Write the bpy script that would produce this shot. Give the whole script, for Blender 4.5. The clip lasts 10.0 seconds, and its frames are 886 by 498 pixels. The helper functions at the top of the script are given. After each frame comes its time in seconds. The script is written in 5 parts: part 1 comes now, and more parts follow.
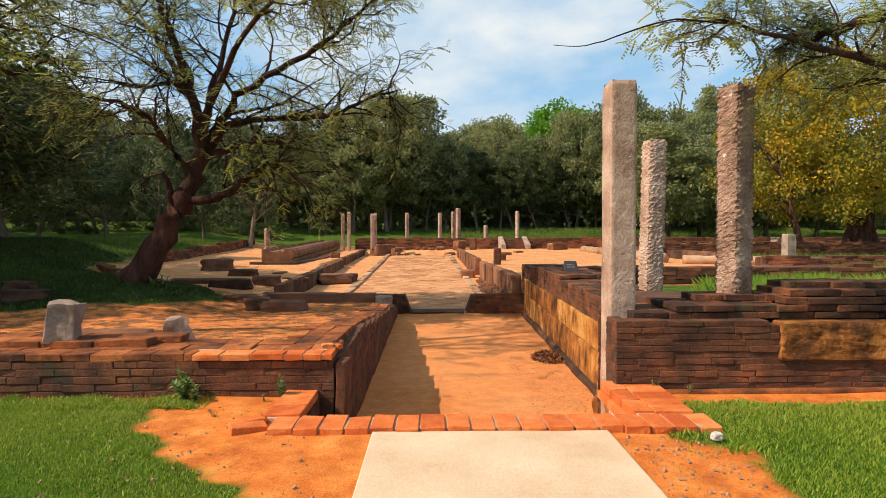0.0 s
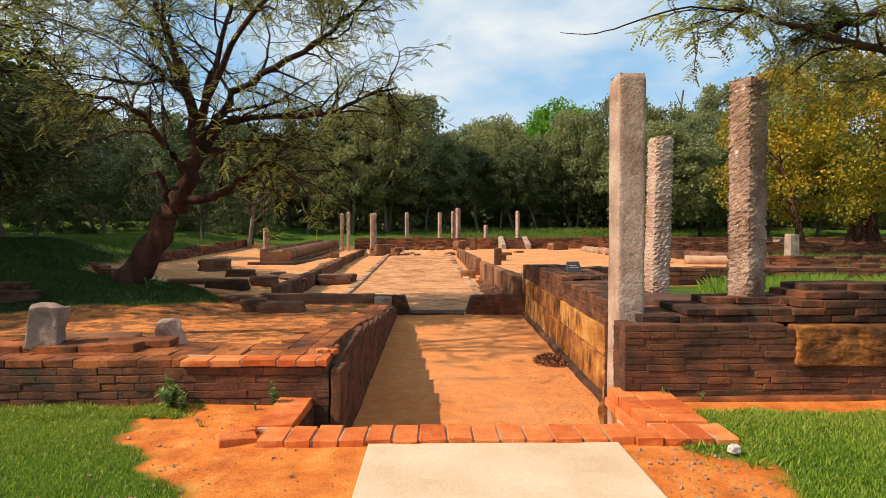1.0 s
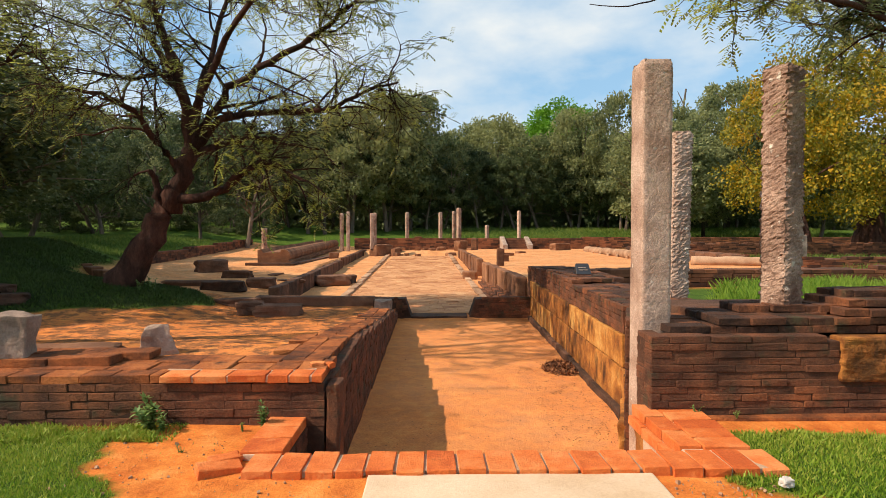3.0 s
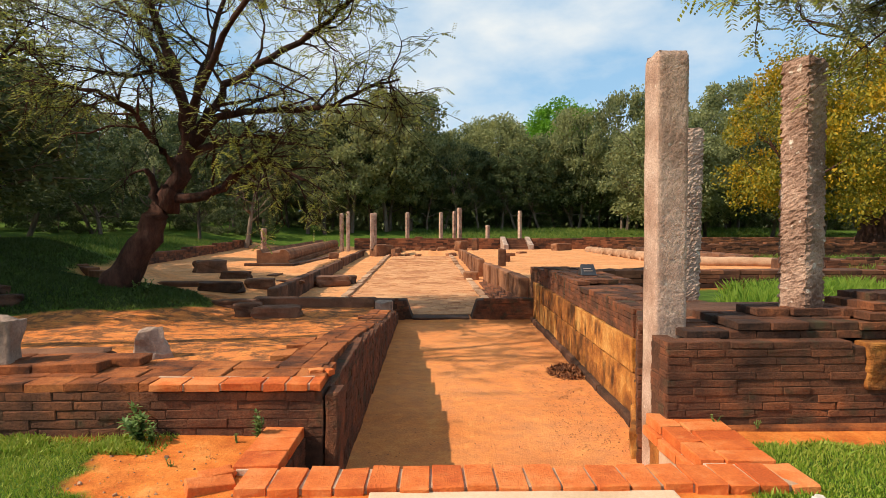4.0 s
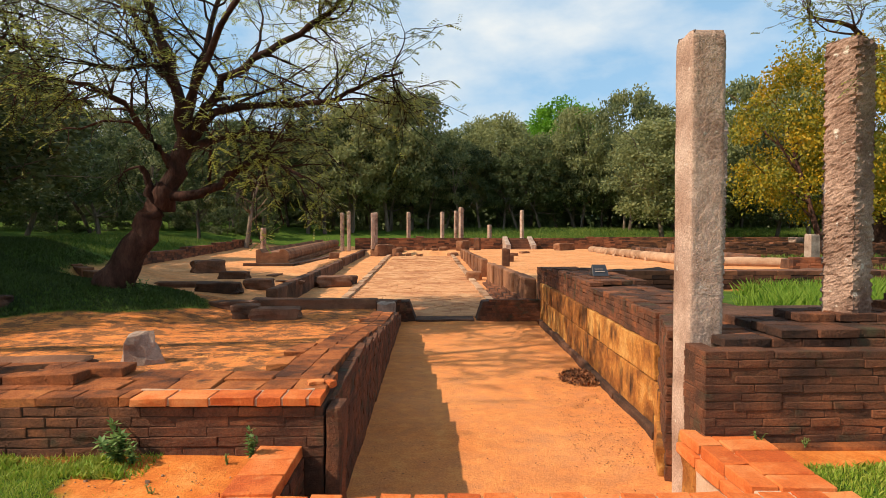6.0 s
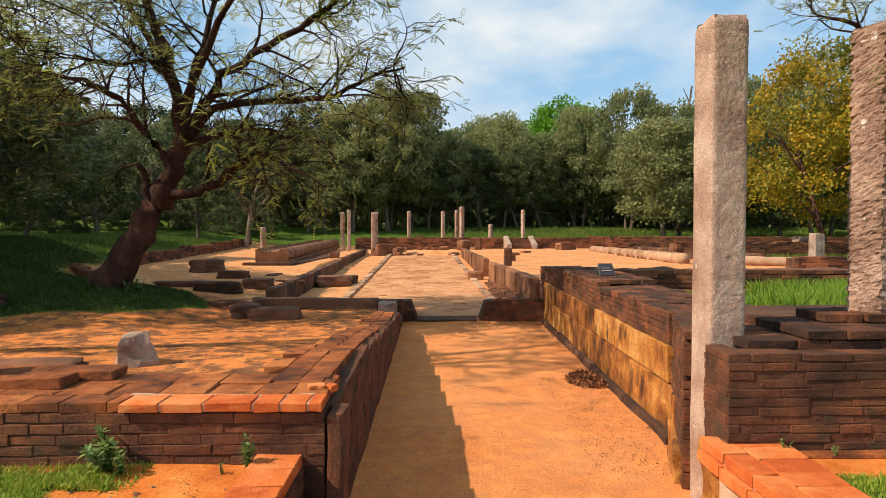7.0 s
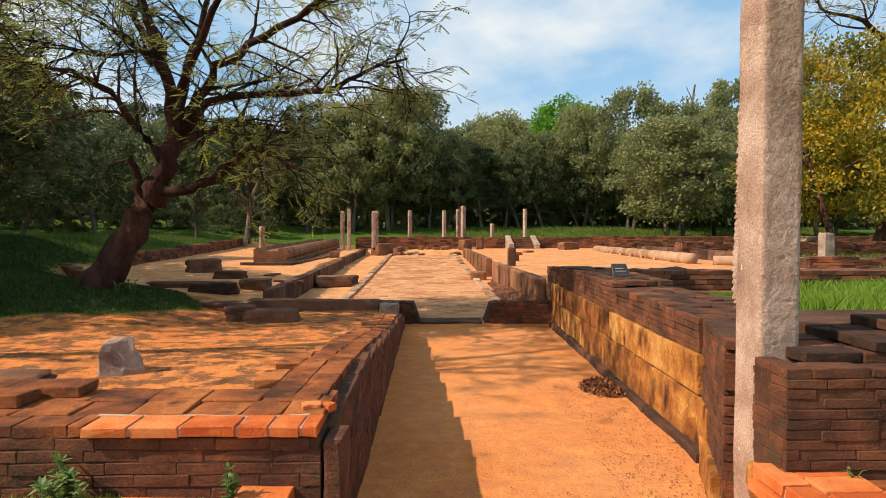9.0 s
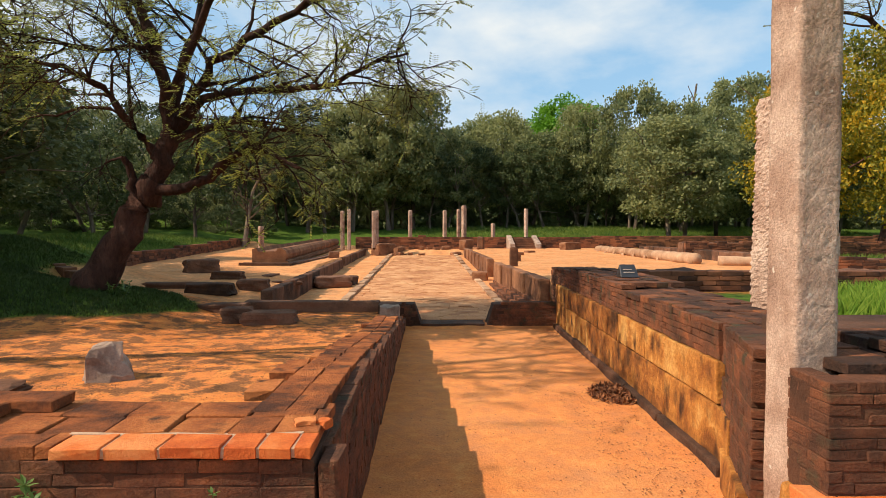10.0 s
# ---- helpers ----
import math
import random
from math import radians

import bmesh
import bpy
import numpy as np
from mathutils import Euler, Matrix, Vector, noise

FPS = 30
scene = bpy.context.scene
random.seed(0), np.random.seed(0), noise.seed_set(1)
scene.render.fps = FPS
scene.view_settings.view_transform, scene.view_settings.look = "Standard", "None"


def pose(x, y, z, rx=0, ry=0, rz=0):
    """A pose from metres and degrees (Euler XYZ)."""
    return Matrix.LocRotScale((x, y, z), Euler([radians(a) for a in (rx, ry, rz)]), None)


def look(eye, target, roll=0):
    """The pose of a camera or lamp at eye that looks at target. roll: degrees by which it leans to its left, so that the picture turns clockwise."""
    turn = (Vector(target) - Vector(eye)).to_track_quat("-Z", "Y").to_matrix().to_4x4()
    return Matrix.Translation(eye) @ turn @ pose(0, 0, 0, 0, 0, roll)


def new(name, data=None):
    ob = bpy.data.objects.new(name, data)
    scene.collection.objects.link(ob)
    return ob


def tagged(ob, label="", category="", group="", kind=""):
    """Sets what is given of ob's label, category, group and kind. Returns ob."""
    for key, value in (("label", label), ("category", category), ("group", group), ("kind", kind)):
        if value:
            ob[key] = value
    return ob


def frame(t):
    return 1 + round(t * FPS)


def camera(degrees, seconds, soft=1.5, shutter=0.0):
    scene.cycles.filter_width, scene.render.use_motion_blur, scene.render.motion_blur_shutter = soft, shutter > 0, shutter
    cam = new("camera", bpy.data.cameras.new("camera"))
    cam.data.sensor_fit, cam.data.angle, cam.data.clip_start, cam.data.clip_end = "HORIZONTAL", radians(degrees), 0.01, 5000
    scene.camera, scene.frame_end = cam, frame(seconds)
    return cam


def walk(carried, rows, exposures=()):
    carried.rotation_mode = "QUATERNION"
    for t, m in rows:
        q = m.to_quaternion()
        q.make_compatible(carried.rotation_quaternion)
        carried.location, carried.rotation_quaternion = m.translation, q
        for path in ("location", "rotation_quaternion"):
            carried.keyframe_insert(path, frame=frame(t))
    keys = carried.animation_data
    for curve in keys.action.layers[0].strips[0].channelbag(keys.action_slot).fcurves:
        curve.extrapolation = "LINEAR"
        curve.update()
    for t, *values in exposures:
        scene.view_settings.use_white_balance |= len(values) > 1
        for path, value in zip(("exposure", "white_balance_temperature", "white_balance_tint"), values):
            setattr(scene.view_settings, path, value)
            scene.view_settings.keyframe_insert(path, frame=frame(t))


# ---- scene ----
cam = camera(75.6, 10.0, soft=0.6)
METRES, AHEAD, EYE, TILT, LEAN, TURN = 1.75, 1.385, 1.5, -1.47, 0.0, -1.04
ROWS = [
    (0.0, 0.0, 0.0, 0.0, 0.0, 0.0, -0.0),
    (0.5, 0.0009, 0.0468, 0.0016, -0.01, -0.01, -0.0),
    (1.0, -0.0024, 0.0971, 0.0043, -0.02, -0.01, -0.01),
    (1.5, -0.0094, 0.1454, 0.0074, -0.02, -0.0, -0.01),
    (2.0, -0.018, 0.1971, 0.0124, -0.02, -0.01, -0.02),
    (2.5, -0.027, 0.2445, 0.017, -0.02, -0.02, -0.02),
    (4.0, -0.0594, 0.3866, 0.0231, -0.03, -0.01, -0.03),
    (4.5, -0.0718, 0.4291, 0.0243, -0.04, 0.0, -0.03),
    (5.0, -0.0855, 0.4744, 0.025, -0.04, 0.0, -0.05),
    (5.5, -0.097, 0.5163, 0.0241, -0.01, -0.01, -0.06),
    (7.0, -0.1393, 0.6495, 0.0066, 0.01, -0.03, -0.05),
    (7.5, -0.1519, 0.6943, 0.0015, -0.0, -0.04, -0.05),
    (8.0, -0.164, 0.7446, -0.0005, 0.01, -0.05, -0.06),
    (8.5, -0.1736, 0.7941, 0.0012, 0.02, -0.06, -0.07),
    (9.0, -0.185, 0.8512, 0.0035, 0.02, -0.06, -0.08),
    (9.5, -0.1953, 0.9074, 0.0051, 0.02, -0.07, -0.08),
    (10.0, -0.2056, 0.9727, 0.0074, 0.03, -0.07, -0.08),
]
walk(cam, [(t, pose(0, 0, EYE, TILT, LEAN, TURN) @ pose(METRES * x, METRES * AHEAD * y, METRES * z, 90 + pitch, roll, yaw)) for t, x, y, z, yaw, pitch, roll in ROWS], exposures=((0.0, 0.42, 6850, 13), (10.0, 0.42, 6850, 13)))

# ---- light ----
SUN_EL, SUN_AZ = 43.0, 255.0          # degrees; azimuth clockwise from +y
world = bpy.data.worlds.new("sky_world")
scene.world = world
world.use_nodes = True
wn, wl = world.node_tree.nodes, world.node_tree.links
wn.clear()
w_out = wn.new("ShaderNodeOutputWorld")
w_bg = wn.new("ShaderNodeBackground")
w_sky = wn.new("ShaderNodeTexSky")
w_sky.sky_type, w_sky.sun_disc = "NISHITA", False
w_sky.sun_elevation, w_sky.sun_rotation = radians(SUN_EL), radians(SUN_AZ)
w_sky.air_density, w_sky.dust_density, w_sky.ozone_density = 1.0, 0.6, 1.5
w_bg.inputs["Strength"].default_value = 0.125
w_tc = wn.new("ShaderNodeTexCoord")
w_map = wn.new("ShaderNodeMapping")
w_map.inputs["Scale"].default_value = (1.6, 1.6, 3.6)
w_map.inputs["Location"].default_value = (0.3, 0.9, 0.2)
w_cloud = wn.new("ShaderNodeTexNoise")
w_cloud.inputs["Scale"].default_value, w_cloud.inputs["Detail"].default_value = 1.7, 7.0
w_cloud.inputs["Roughness"].default_value = 0.55
w_ramp = wn.new("ShaderNodeValToRGB")
w_ramp.color_ramp.elements[0].position, w_ramp.color_ramp.elements[1].position = 0.42, 0.68
w_ramp.color_ramp.elements[0].color = (0.05, 0.05, 0.05, 1)
w_mix = wn.new("ShaderNodeMix")
w_mix.data_type = "RGBA"
w_mix.inputs[7].default_value = (5.0, 5.5, 5.7, 1)
wl.new(w_tc.outputs["Generated"], w_map.inputs["Vector"])
wl.new(w_map.outputs["Vector"], w_cloud.inputs["Vector"])
wl.new(w_cloud.outputs["Fac"], w_ramp.inputs["Fac"])
wl.new(w_ramp.outputs["Color"], w_mix.inputs[0])
w_haze = wn.new("ShaderNodeMix")
w_haze.data_type = "RGBA"
w_haze.inputs[0].default_value = 0.65
w_haze.inputs[7].default_value = (1.75, 3.75, 5.6, 1)
wl.new(w_sky.outputs["Color"], w_haze.inputs[6])
wl.new(w_haze.outputs[2], w_mix.inputs[6])
wl.new(w_mix.outputs[2], w_bg.inputs["Color"])
wl.new(w_bg.outputs["Background"], w_out.inputs["Surface"])
sun = new("sun", bpy.data.lights.new("sun", "SUN"))
sun.data.energy, sun.data.angle, sun.data.color = 4.4, radians(0.6), (1.0, 0.87, 0.70)
_el, _az = radians(SUN_EL), radians(SUN_AZ)
SUN_DIR = Vector((math.sin(_az) * math.cos(_el), math.cos(_az) * math.cos(_el), math.sin(_el)))
sun.matrix_world = look(SUN_DIR * 60, (0, 0, 0))

# ---- materials ----


def surface(name, cols, scale=2.0, fine=30.0, rough=0.85, bump=0.3, grain=0.35, spots=None, spot_scale=8.0, spot_at=0.62, spot_soft=0.06,
            rnd=0.25, island=False, coord="world", stretch=(1, 1, 1), spot_stretch=(1, 1, 1), spec=0.25, bump_dist=0.02, metal=0.0):
    """A rough natural surface: colours blended by coarse noise, grained by fine noise, with spots, and varied piece by piece."""
    m = bpy.data.materials.new(name)
    m.use_nodes = True
    n, l = m.node_tree.nodes, m.node_tree.links
    bs = n["Principled BSDF"]
    bs.inputs["Roughness"].default_value = rough
    bs.inputs["Specular IOR Level"].default_value = spec
    bs.inputs["Metallic"].default_value = metal
    if coord == "world":
        pos = n.new("ShaderNodeNewGeometry").outputs["Position"]
    else:
        pos = n.new("ShaderNodeTexCoord").outputs["Object"]
    mp = n.new("ShaderNodeMapping")
    mp.inputs["Scale"].default_value = stretch
    l.new(pos, mp.inputs["Vector"])
    big = n.new("ShaderNodeTexNoise")
    big.inputs["Scale"].default_value, big.inputs["Detail"].default_value, big.inputs["Roughness"].default_value = scale, 6.0, 0.62
    l.new(mp.outputs["Vector"], big.inputs["Vector"])
    sm = n.new("ShaderNodeTexNoise")
    sm.inputs["Scale"].default_value, sm.inputs["Detail"].default_value, sm.inputs["Roughness"].default_value = fine, 5.0, 0.7
    l.new(mp.outputs["Vector"], sm.inputs["Vector"])
    shift = n.new("ShaderNodeMath")
    shift.operation = "MULTIPLY_ADD"
    shift.inputs[1].default_value, shift.inputs[2].default_value = rnd, -rnd / 2
    if island:
        l.new(n.new("ShaderNodeNewGeometry").outputs["Random Per Island"], shift.inputs[0])
    else:
        l.new(n.new("ShaderNodeObjectInfo").outputs["Random"], shift.inputs[0])
    add = n.new("ShaderNodeMath")
    add.operation = "ADD"
    l.new(big.outputs["Fac"], add.inputs[0])
    l.new(shift.outputs[0], add.inputs[1])
    ramp = n.new("ShaderNodeValToRGB")
    el = ramp.color_ramp.elements
    k = len(cols)
    for i, c in enumerate(cols):
        p = 0.28 + 0.44 * i / max(1, k - 1)
        e = el[i] if i < 2 else el.new(p)
        e.position, e.color = p, (*c, 1)
    l.new(add.outputs[0], ramp.inputs["Fac"])
    g = n.new("ShaderNodeMix")
    g.data_type, g.blend_type = "RGBA", "OVERLAY"
    g.inputs[0].default_value = grain
    l.new(ramp.outputs["Color"], g.inputs[6])
    l.new(sm.outputs["Fac"], g.inputs[7])
    col = g.outputs[2]
    if spots:
        sp = n.new("ShaderNodeTexNoise")
        sp.inputs["Scale"].default_value, sp.inputs["Detail"].default_value = spot_scale, 5.0
        sm2 = n.new("ShaderNodeMapping")
        sm2.inputs["Scale"].default_value = spot_stretch
        l.new(pos, sm2.inputs["Vector"])
        l.new(sm2.outputs["Vector"], sp.inputs["Vector"])
        sr = n.new("ShaderNodeValToRGB")
        sr.color_ramp.elements[0].position, sr.color_ramp.elements[1].position = spot_at, spot_at + spot_soft
        l.new(sp.outputs["Fac"], sr.inputs["Fac"])
        mx = n.new("ShaderNodeMix")
        mx.data_type = "RGBA"
        mx.inputs[7].default_value = (*spots, 1)
        l.new(sr.outputs["Color"], mx.inputs[0])
        l.new(col, mx.inputs[6])
        col = mx.outputs[2]
    l.new(col, bs.inputs["Base Color"])
    if bump:
        both = n.new("ShaderNodeMath")
        both.operation = "MULTIPLY_ADD"
        both.inputs[1].default_value = 1.5
        l.new(big.outputs["Fac"], both.inputs[0])
        l.new(sm.outputs["Fac"], both.inputs[2])
        b = n.new("ShaderNodeBump")
        b.inputs["Strength"].default_value, b.inputs["Distance"].default_value = bump, bump_dist
        l.new(both.outputs[0], b.inputs["Height"])
        l.new(b.outputs["Normal"], bs.inputs["Normal"])
    return m


def leafy(name, cols, rough=0.55, trans=0.35):
    """Leaves: coloured leaf by leaf, some light passing through."""
    m = bpy.data.materials.new(name)
    m.use_nodes = True
    n, l = m.node_tree.nodes, m.node_tree.links
    bs, out = n["Principled BSDF"], n["Material Output"]
    bs.inputs["Roughness"].default_value = rough
    bs.inputs["Specular IOR Level"].default_value = 0.3
    geo = n.new("ShaderNodeNewGeometry")
    no = n.new("ShaderNodeTexNoise")
    no.inputs["Scale"].default_value = 0.45
    l.new(geo.outputs["Position"], no.inputs["Vector"])
    ob = n.new("ShaderNodeObjectInfo")
    a = n.new("ShaderNodeMath")
    a.operation = "MULTIPLY_ADD"
    a.inputs[1].default_value = 0.45
    l.new(geo.outputs["Random Per Island"], a.inputs[0])
    l.new(no.outputs["Fac"], a.inputs[2])
    a2 = n.new("ShaderNodeMath")
    a2.operation = "MULTIPLY_ADD"
    a2.inputs[1].default_value = 0.3
    l.new(ob.outputs["Random"], a2.inputs[0])
    l.new(a.outputs[0], a2.inputs[2])
    r = n.new("ShaderNodeValToRGB")
    el = r.color_ramp.elements
    for i, c in enumerate(cols):
        p = 0.45 + 0.65 * i / max(1, len(cols) - 1)
        e = el[i] if i < 2 else el.new(min(1.0, p))
        e.position, e.color = min(1.0, p), (*c, 1)
    l.new(a2.outputs[0], r.inputs["Fac"])
    l.new(r.outputs["Color"], bs.inputs["Base Color"])
    tr = n.new("ShaderNodeBsdfTranslucent")
    l.new(r.outputs["Color"], tr.inputs["Color"])
    mx = n.new("ShaderNodeMixShader")
    mx.inputs[0].default_value = trans
    l.new(bs.outputs[0], mx.inputs[1])
    l.new(tr.outputs[0], mx.inputs[2])
    l.new(mx.outputs[0], out.inputs["Surface"])
    return m


OLD_BRICK = surface("old_brick", [(0.050, 0.024, 0.015), (0.110, 0.046, 0.025), (0.175, 0.066, 0.032), (0.29, 0.10, 0.040)], 3.2, 55, 0.92, 1.0, 0.7, rnd=0.12, spots=(0.062, 0.052, 0.028), spot_scale=5, spot_at=0.56, spot_soft=0.16)
TOP_BRICK = surface("top_brick", [(0.075, 0.028, 0.014), (0.22, 0.066, 0.021), (0.37, 0.108, 0.030), (0.48, 0.16, 0.046)], 3.4, 48, 0.9, 1.0, 0.65, rnd=0.26, spots=(0.075, 0.034, 0.018), spot_scale=4.5, spot_at=0.57, spot_soft=0.14)
OLD_FAR = surface("old_brick_joined", [(0.050, 0.024, 0.015), (0.110, 0.046, 0.025), (0.175, 0.066, 0.032), (0.29, 0.10, 0.040)], 3.2, 55, 0.92, 1.0, 0.7, rnd=0.12, spots=(0.062, 0.052, 0.028), spot_scale=5, spot_at=0.56, spot_soft=0.16, island=True)
TOP_FAR = surface("top_brick_joined", [(0.075, 0.028, 0.014), (0.22, 0.066, 0.021), (0.37, 0.108, 0.030), (0.48, 0.16, 0.046)], 3.4, 48, 0.9, 1.0, 0.65, rnd=0.26, spots=(0.075, 0.034, 0.018), spot_scale=4.5, spot_at=0.57, spot_soft=0.14, island=True)
CAP_COLS = [(0.036, 0.020, 0.014), (0.080, 0.035, 0.020), (0.135, 0.052, 0.026), (0.26, 0.090, 0.036)]
CAP_BRICK = surface("cap_brick", CAP_COLS, 3.0, 48, 0.92, 1.0, 0.7, rnd=0.28, spots=(0.07, 0.055, 0.028), spot_scale=4, spot_at=0.58, spot_soft=0.14)
CAP_FAR = surface("cap_brick_joined", CAP_COLS, 3.0, 48, 0.92, 1.0, 0.7, rnd=0.28, spots=(0.07, 0.055, 0.028), spot_scale=4, spot_at=0.58, spot_soft=0.14, island=True)
FAR_BRICK = surface("far_brick", [(0.05, 0.024, 0.016), (0.14, 0.055, 0.028), (0.25, 0.095, 0.045)], 1.4, 20, 0.92, 0.5, 0.4, rnd=0.4, island=True)
NEW_BRICK = surface("new_brick", [(0.50, 0.095, 0.020), (0.65, 0.155, 0.034), (0.71, 0.24, 0.075)], 5.0, 60, 0.88, 0.7, 0.5, rnd=0.32, spots=(0.68, 0.25, 0.085), spot_scale=9, spot_at=0.60, spot_soft=0.22)
MORTAR = surface("mortar", [(0.055, 0.026, 0.015), (0.11, 0.047, 0.025), (0.18, 0.078, 0.037)], 4, 40, 0.95, 0.8, 0.4)
LIME = surface("lime_mortar", [(0.42, 0.25, 0.15), (0.6, 0.42, 0.29)], 8, 50, 0.95, 0.6, 0.4)
PANEL = surface("stained_stone_panel", [(0.10, 0.040, 0.012), (0.30, 0.105, 0.024), (0.50, 0.205, 0.045), (0.64, 0.34, 0.10)], 3.2, 30, 0.88, 1.0, 0.75, rnd=0.22, stretch=(1, 1, 0.8), spots=(0.048, 0.023, 0.012), spot_scale=3.4, spot_at=0.53, spot_soft=0.20, spot_stretch=(1.5, 1.5, 0.8), bump_dist=0.03)
PILLAR = surface("pillar_granite", [(0.19, 0.105, 0.072), (0.39, 0.25, 0.18), (0.56, 0.40, 0.305)], 3.0, 64, 0.88, 1.0, 0.95, spots=(0.66, 0.57, 0.47), spot_scale=14, spot_at=0.66, bump_dist=0.012)
GREY = surface("grey_stone", [(0.18, 0.115, 0.085), (0.34, 0.235, 0.175), (0.48, 0.36, 0.28)], 3.0, 40, 0.88, 0.8, 0.5, rnd=0.25)
DARK_STONE = surface("dark_stone", [(0.045, 0.024, 0.015), (0.11, 0.052, 0.030), (0.21, 0.10, 0.058)], 2.0, 30, 0.9, 0.7, 0.45, rnd=0.3)
BROWN_STONE = surface("brown_stone", [(0.09, 0.040, 0.022), (0.20, 0.085, 0.042), (0.34, 0.16, 0.08)], 1.6, 26, 0.9, 0.7, 0.45, rnd=0.2)
PALE_KERB = surface("pale_kerb_stone", [(0.25, 0.135, 0.075), (0.41, 0.24, 0.14), (0.53, 0.34, 0.21)], 2.0, 30, 0.9, 0.5, 0.4, rnd=0.3)
CONCRETE = surface("concrete", [(0.54, 0.37, 0.23), (0.63, 0.46, 0.31), (0.68, 0.52, 0.36)], 1.6, 60, 0.9, 0.25, 0.3)
# Dark reddish bark; the big trunk's shade is put into the colour too.
BARK = surface("bark", [(0.028, 0.013, 0.009), (0.068, 0.029, 0.019), (0.13, 0.058, 0.039)], 4.0, 26, 0.95, 1.0, 0.7, stretch=(1, 1, 0.3), bump_dist=0.07)
PALE_BARK = surface("pale_bark", [(0.05, 0.036, 0.026), (0.13, 0.095, 0.07), (0.24, 0.18, 0.13)], 3.0, 22, 0.95, 0.7, 0.5, stretch=(1, 1, 0.3), bump_dist=0.04)
BLACK_SIGN = surface("black_sign", [(0.012, 0.012, 0.014), (0.03, 0.03, 0.034)], 6, 40, 0.35, 0.1, 0.2, spec=0.5)
WHITE_STONE = surface("white_stone", [(0.5, 0.44, 0.38), (0.75, 0.7, 0.64)], 10, 60, 0.8, 0.4, 0.3)
LITTER = surface("leaf_litter_heap", [(0.09, 0.034, 0.016), (0.19, 0.072, 0.032), (0.30, 0.12, 0.05)], 20, 80, 0.9, 0.4, 0.4, island=True, rnd=0.6)
FEATHER = leafy("feathery_leaves", [(0.09, 0.115, 0.055), (0.165, 0.185, 0.08), (0.25, 0.255, 0.10), (0.40, 0.43, 0.08)], trans=0.5)
# Lighter, bluer leaves: the haze over the wood is put into the colour.
FOREST = leafy("forest_leaves", [(0.080, 0.105, 0.050), (0.145, 0.175, 0.075), (0.21, 0.23, 0.095), (0.28, 0.29, 0.11)], trans=0.45)
# Dark copy of FOREST: on the west trees shade is put into the colour.
DEEP = leafy("deep_forest_leaves", [(0.032, 0.050, 0.022), (0.066, 0.090, 0.034), (0.11, 0.135, 0.046)])
BRIGHT = leafy("bright_leaves", [(0.05, 0.15, 0.012), (0.09, 0.24, 0.015), (0.14, 0.31, 0.02)])
YGREEN = leafy("yellow_green_leaves", [(0.085, 0.115, 0.016), (0.17, 0.19, 0.02), (0.29, 0.27, 0.022), (0.42, 0.30, 0.02)])
YELLOW = leafy("yellow_leaves", [(0.11, 0.13, 0.022), (0.22, 0.21, 0.022), (0.37, 0.27, 0.016), (0.50, 0.29, 0.014)])
GRASS = leafy("grass_blades", [(0.068, 0.135, 0.010), (0.125, 0.23, 0.014), (0.21, 0.31, 0.022), (0.32, 0.35, 0.05)], 0.6, 0.3)
TALL = leafy("tall_grass_blades", [(0.07, 0.15, 0.016), (0.13, 0.25, 0.022), (0.22, 0.32, 0.04)], 0.6, 0.4)
# Darker copy of GRASS: the mound's deep shade is put into the colour.
SHADE_TINTED_GRASS = leafy("shade_tinted_grass_blades", [(0.016, 0.030, 0.008), (0.034, 0.058, 0.012), (0.060, 0.090, 0.018)], 0.6, 0.3)
# Meadow grass below the wood, whose shade is put into the colour.
MEADOW_SHADE_TINTED = leafy("shade_tinted_meadow_blades", [(0.030, 0.065, 0.012), (0.065, 0.12, 0.016), (0.11, 0.18, 0.022), (0.19, 0.23, 0.04)], 0.6, 0.3)
WEED = leafy("weed_leaves", [(0.06, 0.12, 0.03), (0.12, 0.20, 0.05), (0.20, 0.29, 0.08)], 0.5, 0.3)

# ---- builders ----


def smooth(e0, e1, v):
    u = min(1.0, max(0.0, (v - e0) / (e1 - e0)))
    return u * u * (3 - 2 * u)


def fbm(x, y, z=0.0, o=3):
    return noise.fractal(Vector((x, y, z)), 1.0, 2.0, o)


def thing(name, label, category="", group="", kind="", at=(0, 0, 0)):
    ob = new(name)
    ob.empty_display_size = 0.1
    ob.location = at
    return tagged(ob, label, category, group, kind)


def mesh_of(name, verts, faces, material, flat=True):
    me = bpy.data.meshes.new(name)
    me.from_pydata(verts, [], faces)
    me.materials.append(material)
    if not flat:
        me.polygons.foreach_set("use_smooth", [True] * len(me.polygons))
    me.update()
    return me


def piece(name, me, parent=None, label="", m=None):
    """Links a mesh as one object, under a thing where one is given; m is its pose in the world."""
    ob = new(name, me)
    if parent is not None:
        ob.parent = parent
        if m is not None:
            base = Matrix.Translation(parent.location)
            ob.matrix_basis = base.inverted() @ m
        else:
            ob.matrix_basis = Matrix.Translation(-parent.location)
    elif m is not None:
        ob.matrix_basis = m
    if label:
        tagged(ob, label)
    return ob


def part(name, bm, material, parent, label=""):
    me = bpy.data.meshes.new(name)
    bm.to_mesh(me)
    bm.free()
    me.materials.append(material)
    return piece(name, me, parent, label)


